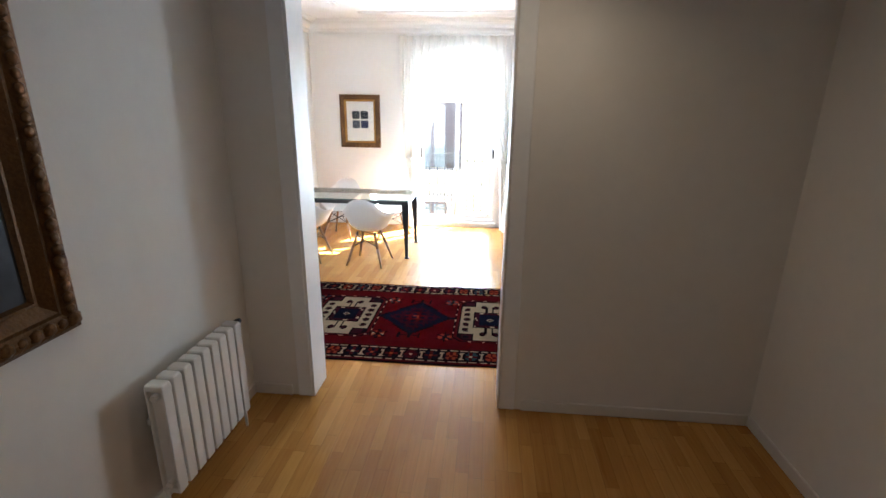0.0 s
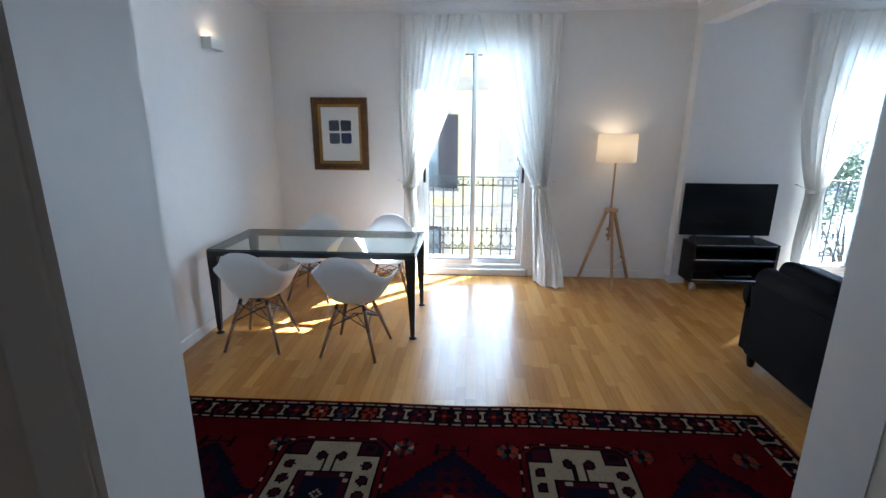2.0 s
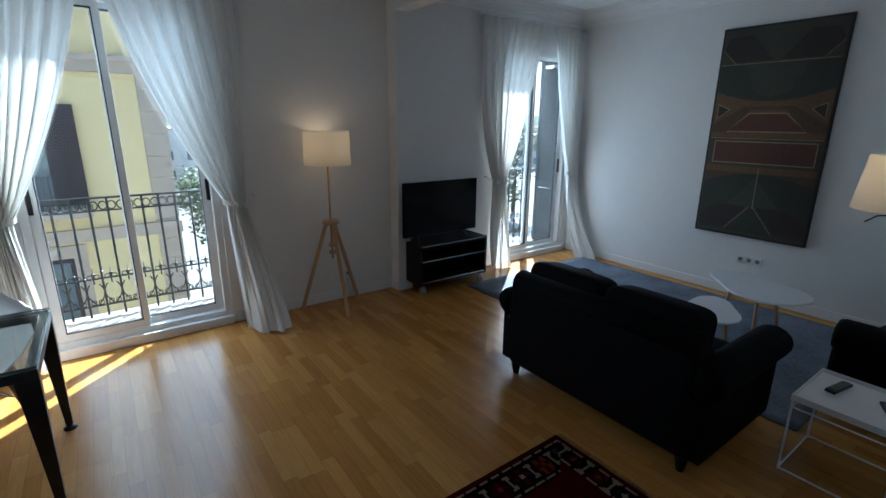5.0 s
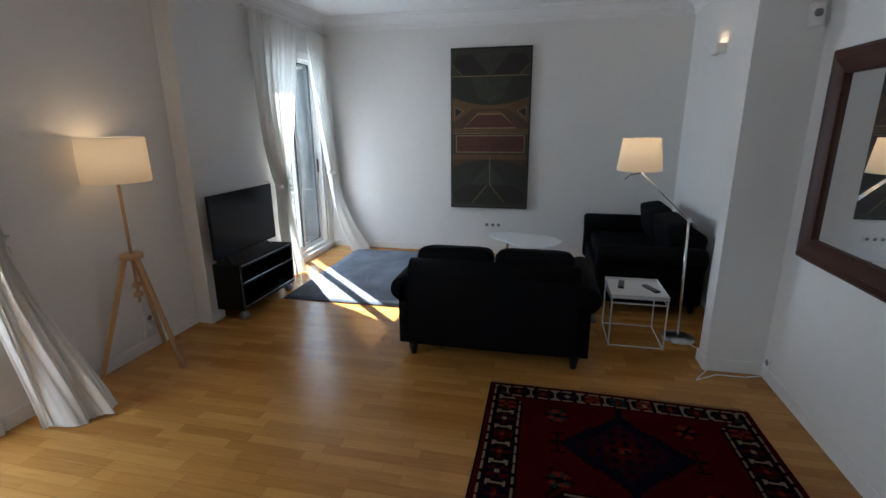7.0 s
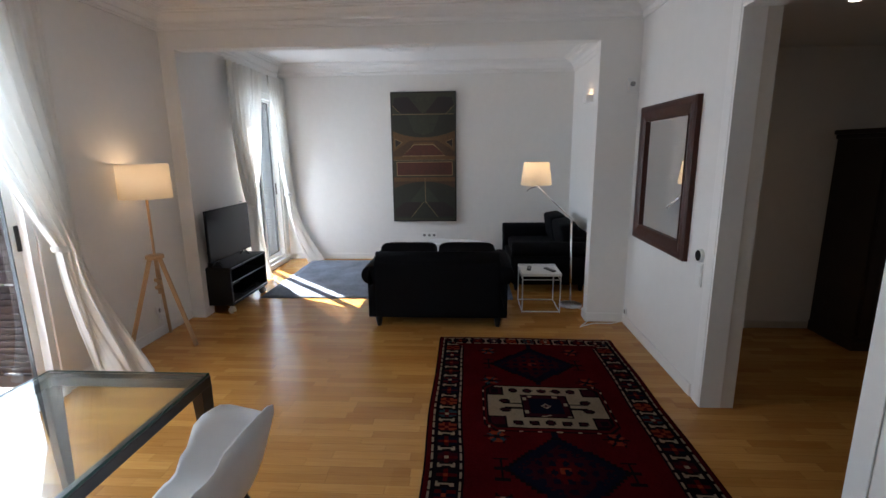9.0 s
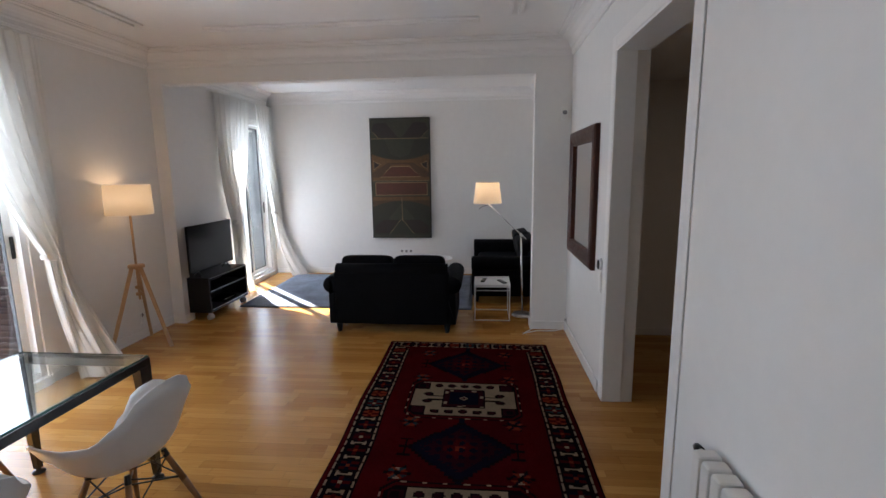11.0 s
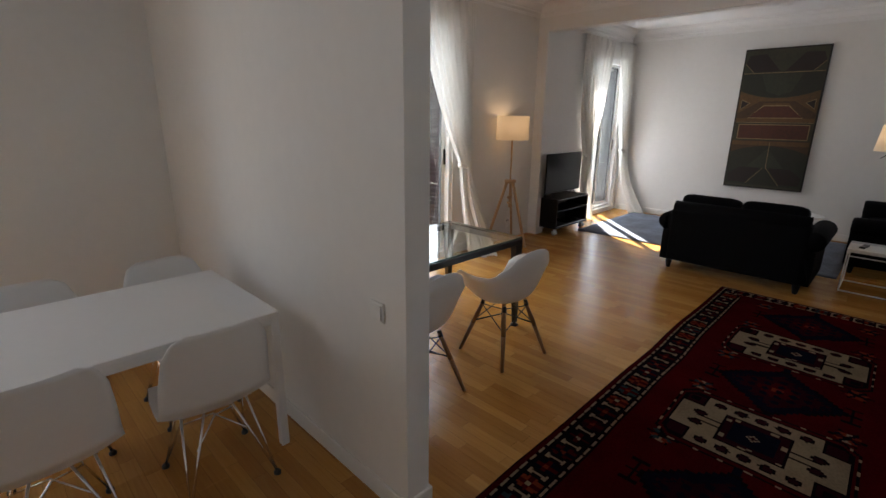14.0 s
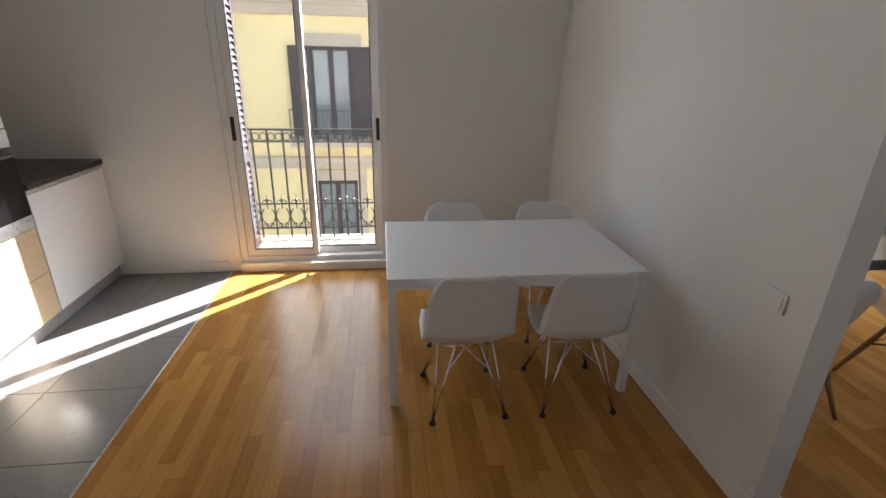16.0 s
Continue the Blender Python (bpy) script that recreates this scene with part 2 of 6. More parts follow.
def wall(name, label, pieces, material=None):
    bm = bmesh.new()
    for p in pieces:
        box(bm, *p)
    return tagged(part(name, bm, material or M_WALL), label, "wall", kind="structure")


facade = []
x = XW - 0.2
for a, b in WINDOWS:
    facade += [(x, YF, 0, a, YF + 0.32, ZC + 0.1), (a, YF, WZ, b, YF + 0.32, ZC + 0.1)]
    x = b
facade.append((x, YF, 0, XE + 0.2, YF + 0.32, ZC + 0.1))
wall("wall_north", "white painted plaster facade wall with three balcony doors", facade)
wall("wall_east", "white painted end wall of the living room", [(XE, YR - 0.2, 0, XE + 0.2, YF, ZC + 0.1)])
wall("wall_west", "white painted kitchen wall", [(XW - 0.2, YR, 0, XW, YF, ZC + 0.1)])
wall("wall_south", "white painted wall with a tall doorway to the hall", [
    (XW - 0.2, YH + 0.004, 0, DX0, YR, ZC + 0.1), (DX1, YH + 0.004, 0, XE, YR, ZC + 0.1), (DX0, YH + 0.004, DZ, DX1, YR, ZC + 0.1)])
wall("wall_partition", "white partition wall between kitchen and dining room", [(PX0, PY, 0, PX1, YF, ZC)])
wall("pier_north", "white wall stub carrying the beam", [(BX0, 6.45, 0, BX1, YF, BZ)])
wall("pier_south", "white wall stub carrying the beam", [(BX0, YR, 0, BX1, 2.36, BZ)])
wall("beam", "white plastered ceiling beam between dining and living room", [(BX0, YR, BZ, BX1, YF, ZC)])
wall("wall_hall_west", "off-white painted hall wall", [(HX0 - 0.2, HY0, 0, HX0, YH, HZ + 0.1)], M_HALLWALL)
wall("wall_hall_east", "off-white painted hall wall", [(HX1, HY0, 0, HX1 + 0.2, YH, HZ + 0.1)], M_HALLWALL)
wall("wall_hall_south", "off-white painted hall wall", [(HX0 - 0.2, HY0 - 0.2, 0, HX1 + 0.2, HY0, HZ + 0.1)], M_HALLWALL)
wall("wall_hall_north", "off-white painted hall side of the door wall", [
    (HX0, YH - 0.02, 0, DX0, YH, HZ), (DX1, YH - 0.02, 0, HX1, YH, HZ), (DX0, YH - 0.02, DZ, DX1, YH, HZ)], M_HALLWALL)
tagged(part("ceiling", bx(XW - 0.2, YR - 0.19, ZC, XE + 0.2, YF + 0.3, ZC + 0.2), M_CEIL), "white plaster ceiling", "ceiling", kind="structure")
tagged(part("ceiling_hall", bx(HX0 - 0.2, HY0 - 0.2, HZ, HX1 + 0.2, YH - 0.02, HZ + 0.15), M_CEIL), "white plaster hall ceiling", "ceiling", kind="structure")


def moulding(name, label, x0, y0, x1, y1, profile, z, sides="nesw"):
    """A moulding round a room: profile of (out from the wall, down from z)."""
    bm = bmesh.new()
    pts = [(x0, y0, 1, 1), (x1, y0, -1, 1), (x1, y1, -1, -1), (x0, y1, 1, -1)]
    rows = [[(px + sx * o, py + sy * o, z - d) for px, py, sx, sy in pts] for o, d in profile]
    surface(bm, rows, closed=True)
    bmesh.ops.recalc_face_normals(bm, faces=bm.faces)
    return tagged(part(name, bm, M_CEIL), label, "moulding", kind="structure")


CORNICE = [(0.0, 0.165), (0.014, 0.165), (0.016, 0.150), (0.024, 0.145), (0.024, 0.110), (0.040, 0.100), (0.045, 0.085), (0.065, 0.060), (0.100, 0.038),
           (0.135, 0.032), (0.140, 0.020), (0.175, 0.018), (0.180, 0.008), (0.200, 0.008), (0.200, 0.0)]
moulding("cornice_dining", "stepped white plaster cornice of the dining room", PX1, YR, BX0, YF, CORNICE, ZC)
moulding("cornice_living", "stepped white plaster cornice of the living room", BX1, YR, XE, YF, CORNICE, ZC)
moulding("cornice_kitchen", "stepped white plaster cornice of the kitchen", XW, YR, PX0, YF, [(0, 0.08), (0.03, 0.08), (0.06, 0.0)], ZC)
bm = bmesh.new()
for o in (0.0, 0.085):
    for x0, y0, x1, y1 in ((PX1 + 0.95, YF - 0.69 + o, BX0 - 0.93, YF - 0.65 + o), (PX1 + 0.95, YR + 0.58 + o, BX0 - 0.85, YR + 0.62 + o),
                           (BX0 - 0.80 + o, YR + 0.95, BX0 - 0.76 + o, YF - 1.15), (PX1 + 0.72 + o, YR + 0.95, PX1 + 0.76 + o, YF - 1.15)):
        box(bm, x0, y0, ZC - 0.022, x1, y1, ZC, 0.008)
tagged(part("ceiling_moulding", bm, M_CEIL), "raised white plaster mouldings framing the ceiling", "moulding", kind="structure")
bm = lathe(bmesh.new(), [(0.36, 0), (0.35, -0.02), (0.31, -0.03), (0.29, -0.015), (0.25, -0.02), (0.22, -0.04), (0.12, -0.03), (0.09, -0.05), (0.05, -0.055), (0.0, -0.055)], seg=48)
for k in range(12):
    a = k * math.tau / 12
    bmesh.ops.create_uvsphere(bm, u_segments=8, v_segments=6, radius=0.05, matrix=Matrix.Translation((0.27 * math.cos(a), 0.27 * math.sin(a), -0.012)) @ Matrix.Diagonal((1, 1, 0.4, 1)))
rose = tagged(part("ceiling_rose", bm, M_CEIL, smooth=True), "white plaster ceiling rose above the sofas", "ceiling rose", kind="structure")
rose.location = (5.04, 4.37, ZC)


def skirting(name, runs, material=M_TRIM, h=0.095):
    """Skirting boards: each run is (x0, y0, x1, y1) of the board's plan."""
    bm = bmesh.new()
    for x0, y0, x1, y1 in runs:
        box(bm, x0, y0, 0, x1, y1, h, 0.004, 1)
    return tagged(part(name, bm, material), "white painted skirting board", "skirting", kind="structure")


S = 0.014
skirting("baseboard_north", [(XW, YF - S, WINDOWS[0][0] - 0.10, YF), (WINDOWS[0][1] + 0.02, YF - S, PX0 - S, YF), (PX1 + S, YF - S, WINDOWS[1][0] - 0.02, YF),
                             (WINDOWS[1][1] + 0.02, YF - S, BX0 - S, YF), (BX1 + S, YF - S, WINDOWS[2][0] - 0.02, YF), (WINDOWS[2][1] + 0.02, YF - S, XE - S, YF)])
skirting("baseboard_partition", [(PX0 - S, PY, PX0, YF), (PX1, PY, PX1 + S, YF), (PX0 - S, PY - S, PX1 + S, PY)])
skirting("baseboard_south", [(XW, YR, DX0 - 0.13, YR + S), (DX1 + 0.13, YR, BX0 - S, YR + S), (BX1 + S, YR, XE - S, YR + S)])
skirting("baseboard_pier", [(BX0 - S, 6.45 - S, BX0, YF), (BX0, 6.45 - S, BX1 + S, 6.45), (BX0 - S, YR, BX0, 2.36 + S), (BX0, 2.36, BX1 + S, 2.36 + S), (BX1, 6.45, BX1 + S, YF), (BX1, YR, BX1 + S, 2.36)])
skirting("baseboard_east", [(XE - S, YR, XE, YF)])
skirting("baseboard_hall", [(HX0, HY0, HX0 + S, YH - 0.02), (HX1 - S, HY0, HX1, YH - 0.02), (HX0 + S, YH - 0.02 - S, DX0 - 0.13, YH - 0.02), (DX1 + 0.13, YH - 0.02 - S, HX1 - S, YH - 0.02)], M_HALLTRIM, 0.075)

# doorway lining and casings
bm = bmesh.new()
box(bm, DX0, YH - 0.024, 0, DX0 + 0.02, YR + 0.006, DZ)
box(bm, DX1 - 0.02, 1.852, 0, DX1, YR + 0.006, DZ)
box(bm, DX0 + 0.02, YH - 0.024, DZ - 0.02, DX1 - 0.02, YR + 0.006, DZ)
for y0, y1 in ((YR, YR + 0.010), (YH - 0.030, YH - 0.02)):
    for x0, x1 in ((DX0 - 0.09, DX0 + 0.004), (DX1 - 0.004, DX1 + 0.09)):
        box(bm, x0, y0, 0, x1, y1, DZ + 0.09, 0.006)
    box(bm, DX0 + 0.004, y0, DZ - 0.004, DX1 - 0.004, y1, DZ + 0.09, 0.006)
# east lining: darker tone from the hall edge to y = 1.852
tagged(part("door_lining", bx(DX1 - 0.018, YH - 0.024, 0, DX1, 1.852, DZ), M_HALLTRIM), "hall-side strip of the door lining in a darker off-white", "door lining", kind="structure")
tagged(part("door_casing", bm, M_TRIM), "white painted wooden door lining and moulded casing", "door casing", kind="structure")


def balcony_door(name, x0, x1):
    """Two sliding glazed leaves in a white frame on a low step."""
    w = thing(name, "white aluminium sliding balcony door with two glazed leaves", "balcony door", kind="structure")
    f = 0.055
    y0, y1 = YF + 0.015, YF + 0.125
    bm = bmesh.new()
    box(bm, x0, y0, 0.02, x0 + f, y1, WZ, 0.004)
    box(bm, x1 - f, y0, 0.02, x1, y1, WZ, 0.004)
    box(bm, x0 + f, y0, WZ - f - 0.03, x1 - f, y1, WZ, 0.004)
    box(bm, x0 + f, y0, 0.02, x1 - f, y1, 0.12, 0.004)
    part("window_frame", bm, M_FRAME, w)
    part("threshold", bx(x0, YF - 0.035, 0.0, x1, y0, 0.075, 0.006), M_TRIM, w)
    mid = (x0 + x1) / 2 - 0.01
    for k, (a, b, yy) in enumerate(((x0 + f - 0.01, mid + 0.03, YF + 0.035), (mid - 0.03, x1 - f + 0.01, YF + 0.08))):
        bm = bmesh.new()
        s = 0.052
        z0, z1 = 0.10, WZ - f - 0.015
        sa, sb = (0.07, 0.045) if k == 0 else (0.045, 0.07)
        box(bm, a, yy, z0, a + sa, yy + 0.035, z1, 0.003)
        box(bm, b - sb, yy, z0, b, yy + 0.035, z1, 0.003)
        box(bm, a + sa, yy, z0, b - sb, yy + 0.035, z0 + 0.075, 0.003)
        box(bm, a + sa, yy, z1 - s, b - sb, yy + 0.035, z1, 0.003)
        leaf = part("leaf_frame", bm, M_FRAME, w)
        bm = bmesh.new()
        for q in ((a + sa, b - sb, z0 + 0.075, z0 + 0.083), (a + sa, b - sb, z1 - s - 0.012, z1 - s)):
            box(bm, q[0], yy + 0.004, q[2], q[1], yy + 0.031, q[3])
        box(bm, a + sa, yy + 0.004, z0 + 0.083, a + sa + 0.007, yy + 0.031, z1 - s - 0.012)
        box(bm, b - sb - 0.007, yy + 0.004, z0 + 0.083, b - sb, yy + 0.031, z1 - s - 0.012)
        part("glazing_seal", bm, M_SEAL, leaf)
        pane = part("pane", bx(a + sa - 0.002, yy + 0.014, z0 + 0.07, b - sb + 0.002, yy + 0.018, z1 - s + 0.002), M_PANE, leaf)
        pane.visible_shadow = False
        hx = a + 0.026 if k == 0 else b - 0.026
        part("pull_handle", bx(hx - 0.014, yy - 0.012, 1.10, hx + 0.014, yy, 1.28, 0.004), M_BLACK, leaf, "black recessed pull handle")
    return w


def louvre_shutter(name, x, y0, y1, side, paint=M_SHUTTER, lean=62):
    """A folded louvred shutter standing out from the wall."""
    s = thing(name, ("brown" if paint is M_SHUTTER else "blue-shaded brown") + " painted louvred wooden shutter folded open outside", "shutter")
    z0, z1 = 0.06, WZ - 0.03
    bm = bmesh.new()
    w = 0.05
    for a, b, c, d in ((y0, y0 + w, z0, z1), (y1 - w, y1, z0, z1)):
        box(bm, x - 0.018, a, c, x + 0.018, b, d)
    for zz in (z0, 0.86, z1 - 0.09):
        box(bm, x - 0.018, y0 + w, zz, x + 0.018, y1 - w, zz + 0.09)
    part("shutter_frame", bm, paint, s)
    n = int((z1 - z0 - 0.2) / 0.052)
    first = None
    for k in range(n):
        zz = z0 + 0.13 + k * 0.052
        if 0.84 < zz < 0.97 or zz > z1 - 0.11:
            continue
        if first is None:
            bm = bmesh.new()
            box(bm, -0.033, y0 + w, -0.004, 0.033, y1 - w, 0.004)
            bmesh.ops.rotate(bm, verts=bm.verts, cent=(0, 0, 0), matrix=Matrix.Rotation(radians(lean), 3, "Y"))
            first = part("slat", bm, paint, s)
            ob = first
        else:
            ob = new("slat", first.data)
            ob.parent = s
        ob.location = (x, 0, zz)
    return s


for i, (a, b) in enumerate(WINDOWS):
    balcony_door(f"window_{i + 1}", a, b)
    louvre_shutter("window_shutter", a + 0.03, YF + 0.15, YF + 0.50, 1)
    # the last right-hand shutter has shade in its colour and nearly closed slats
    louvre_shutter("window_shutter", b - 0.03, YF + 0.15, YF + 0.50, -1, *((M_SHUTTERSHADE, 80) if i == 2 else ()))

# ---- dining room ----
def superball(bm, c, h, e1=0.35, e2=0.35, seg=28, rings=14, turn=None):
    """A puffed cushion: a box-like ellipsoid of half sizes h."""
    def sp(v, e):
        return math.copysign(abs(v) ** e, v)
    rows = []
    for i in range(rings + 1):
        a = -math.pi / 2 + math.pi * i / rings
        row = []
        for k in range(seg):
            b = k * math.tau / seg
            p = Vector((h[0] * sp(math.cos(a), e1) * sp(math.cos(b), e2), h[1] * sp(math.cos(a), e1) * sp(math.sin(b), e2), h[2] * sp(math.sin(a), e1)))
            row.append(Vector(c) + (turn @ p if turn else p))
        rows.append(row)
    surface(bm, rows, closed=True)
    bmesh.ops.remove_doubles(bm, verts=bm.verts, dist=1e-5)
    bmesh.ops.recalc_face_normals(bm, faces=bm.faces)
    return bm


def smoothstep(a, b, t):
    t = min(max((t - a) / (b - a), 0), 1)
    return t * t * (3 - 2 * t)


def along(table, a):
    """Smooth reading of a table of (position, values...)."""
    for p, q in zip(table, table[1:]):
        if a <= q[0]:
            t = smoothstep(p[0], q[0], a)
            return [u + (v - u) * t for u, v in zip(p[1:], q[1:])]
    return list(table[-1][1:])


TUB_RIM = [(0, 0.220, 0.425), (28, 0.245, 0.432), (42, 0.285, 0.500), (56, 0.318, 0.622), (72, 0.318, 0.662), (95, 0.305, 0.652), (116, 0.298, 0.655), (135, 0.292, 0.715), (152, 0.285, 0.800), (166, 0.278, 0.828), (180, 0.275, 0.834)]


def tub_shell():
    """Moulded tub seat with arms; it faces +y."""
    rows = []
    n = 56
    for i in range(15):
        s = i / 14
        row = []
        for k in range(n):
            a = k * 360 / n
            r, z = along(TUB_RIM, min(a, 360 - a))
            bottom = 0.415
            rr = r * (0.93 * s ** 0.80 + 0.07 * s ** 6) + 0.020 * smoothstep(0.86, 1.0, s) * smoothstep(38, 55, min(a, 360 - a)) * (1 - smoothstep(110, 140, min(a, 360 - a)))
            zz = bottom + (z - bottom) * min(1.0, (0.10 * s ** 2 + 0.90 * s ** 4.2) * 1.0 + 0.06 * smoothstep(0.8, 0.97, s) * (1 - s) * 4)
            row.append((rr * math.sin(radians(a)), rr * math.cos(radians(a)), zz))
        rows.append(row)
    bm = surface(bmesh.new(), rows, closed=True)
    bmesh.ops.remove_doubles(bm, verts=bm.verts, dist=1e-5)
    bmesh.ops.recalc_face_normals(bm, faces=bm.faces)
    return bm


def tub_chair(at, turn):
    c = thing("armchair", "white moulded plastic tub armchair on splayed beech dowel legs", "chair", at, turn, "armchairs round the glass table")
    s = part("seat_shell", tub_shell(), M_SHELL, c, "", True)
    thick(s, 0.007)
    feet = {}
    for sx in (-1, 1):
        for sy in (-1, 1):
            top, foot = Vector((sx * 0.105, sy * 0.10 - 0.01, 0.40)), Vector((sx * 0.222, sy * 0.215 - 0.01, 0.0))
            feet[sx, sy] = (top, foot)
            bm = bmesh.new()
            tube(bm, foot, foot.lerp(top, 0.55), 0.0105, 0.0165, 12)
            tube(bm, foot.lerp(top, 0.55), top, 0.0165, 0.013, 12)
            leg = part("leg", bm, M_DOWEL, c, "", True)
            part("leg_bracket", tube(bmesh.new(), foot.lerp(top, 0.93), top + Vector((0, 0, 0.012)), 0.016, 0.012, 8), M_BLACK, leg)
    wire = lambda pts: part("wire_brace", pipe(bmesh.new(), pts, 0.0041, 6), M_BLACK, c, "black steel wire")
    mid = lambda k, f: feet[k][1].lerp(feet[k][0], f)
    for a, b in (((-1, -1), (1, 1)), ((1, -1), (-1, 1))):
        wire([mid(a, 0.58), (mid(a, 0.72) + mid(b, 0.72)) / 2 + Vector((0, 0, 0.015)), mid(b, 0.58)])
    for a, b in (((-1, -1), (1, -1)), ((-1, 1), (1, 1)), ((-1, -1), (-1, 1)), ((1, -1), (1, 1))):
        wire([mid(a, 0.92), mid(b, 0.60)])
        wire([mid(b, 0.92), mid(a, 0.60)])
    return c


chair = tub_chair((-0.685, 4.665, 0), -1)
copy_thing(chair, pose(0.115, 4.60, 0, 0, 0, -6.5))
copy_thing(chair, pose(-0.59, 5.745, 0, 0, 0, 172))
copy_thing(chair, pose(0.185, 5.745, 0, 0, 0, 186))


def glass_table():
    x0, x1, y0, y1, h = -1.16, 0.57, 4.78, 5.57, 0.737
    t = thing("dining_table", "glass-topped dining table on a black steel frame with tapered legs", "table")
    bm = bmesh.new()
    r = 0.045
    for a, b in (((x0, y0), (x1, y0 + r)), ((x0, y1 - r), (x1, y1)), ((x0, y0 + r), (x0 + r, y1 - r)), ((x1 - r, y0 + r), (x1, y1 - r))):
        box(bm, a[0], a[1], h - 0.045, b[0], b[1], h, 0.003)
    part("table_frame", bm, M_BLACK, t)
    for sx, X in ((1, x0), (-1, x1)):
        for sy, Y in ((1, y0), (-1, y1)):
            bm = bmesh.new()
            a, b, c = 0.085, 0.032, 0.0
            top = [(X, Y), (X + sx * a, Y), (X + sx * a, Y + sy * 0.05), (X, Y + sy * 0.05)]
            ox, oy = X + sx * 0.012, Y + sy * 0.0
            low = [(ox, oy), (ox + sx * b, oy), (ox + sx * b, oy + sy * b), (ox, oy + sy * b)]
            rows = [[(p, q, h - 0.045) for p, q in top], [(0.55 * p + 0.45 * u, 0.55 * q + 0.45 * v, 0.42) for (p, q), (u, v) in zip(top, low)], [(u, v, 0.03) for u, v in low]]
            surface(bm, rows, closed=True)
            bm.faces.new([bm.verts.new(p) for p in rows[0]])
            bmesh.ops.remove_doubles(bm, verts=bm.verts, dist=1e-5)
            bmesh.ops.recalc_face_normals(bm, faces=bm.faces)
            leg = part("leg", bm, M_BLACK, t)
            fx, fy = ox + sx * b / 2, oy + sy * b / 2
            part("foot", lathe(bmesh.new(), [(0.0, 0.0), (0.032, 0.0), (0.034, 0.006), (0.030, 0.012), (0.012, 0.018), (0.012, 0.034), (0.0, 0.034)], (fx, fy, 0), 16), M_BLACK, leg, "", True)
    g = part("glass_top", bx(x0 + 0.006, y0 + 0.006, h + 0.003, x1 - 0.006, y1 - 0.006, h + 0.013, 0.002, 1), M_TABLEGLASS, t, "clear greenish glass top")
    g.visible_shadow = False
    bm = bmesh.new()
    e = 0.002
    for a in ((x0 + 0.004, y0 + 0.003, x1 - 0.004, y0 + 0.003 + e), (x0 + 0.004, y1 - 0.003 - e, x1 - 0.004, y1 - 0.003), (x0 + 0.003, y0 + 0.006, x0 + 0.003 + e, y1 - 0.006), (x1 - 0.003 - e, y0 + 0.006, x1 - 0.003, y1 - 0.006)):
        box(bm, a[0], a[1], h + 0.003, a[2], a[3], h + 0.013)
    part("glass_edge", bm, M_GLASSEDGE, t)
    for X in (x0 + 0.022, (x0 + x1) / 2, x1 - 0.022):
        for Y in (y0 + 0.022, y1 - 0.022):
            part("glass_pad", lathe(bmesh.new(), [(0, 0), (0.013, 0), (0.013, 0.003), (0, 0.003)], (X, Y, h), 12), M_RUBBER, t)


glass_table()


def frame_ring(bm, w, h, rail, depth, profile):
    """A mitred picture frame in the xz plane, its face towards -y: profile of (in from the edge, out from the wall)."""
    rows = []
    for o, d in profile:
        rows.append([(sx * (w / 2 - o), -d, h / 2 * sz - sz * o) for sx, sz in ((-1, -1), (1, -1), (1, 1), (-1, 1))])
    surface(bm, rows, closed=True)
    bmesh.ops.recalc_face_normals(bm, faces=bm.faces)
    return bm


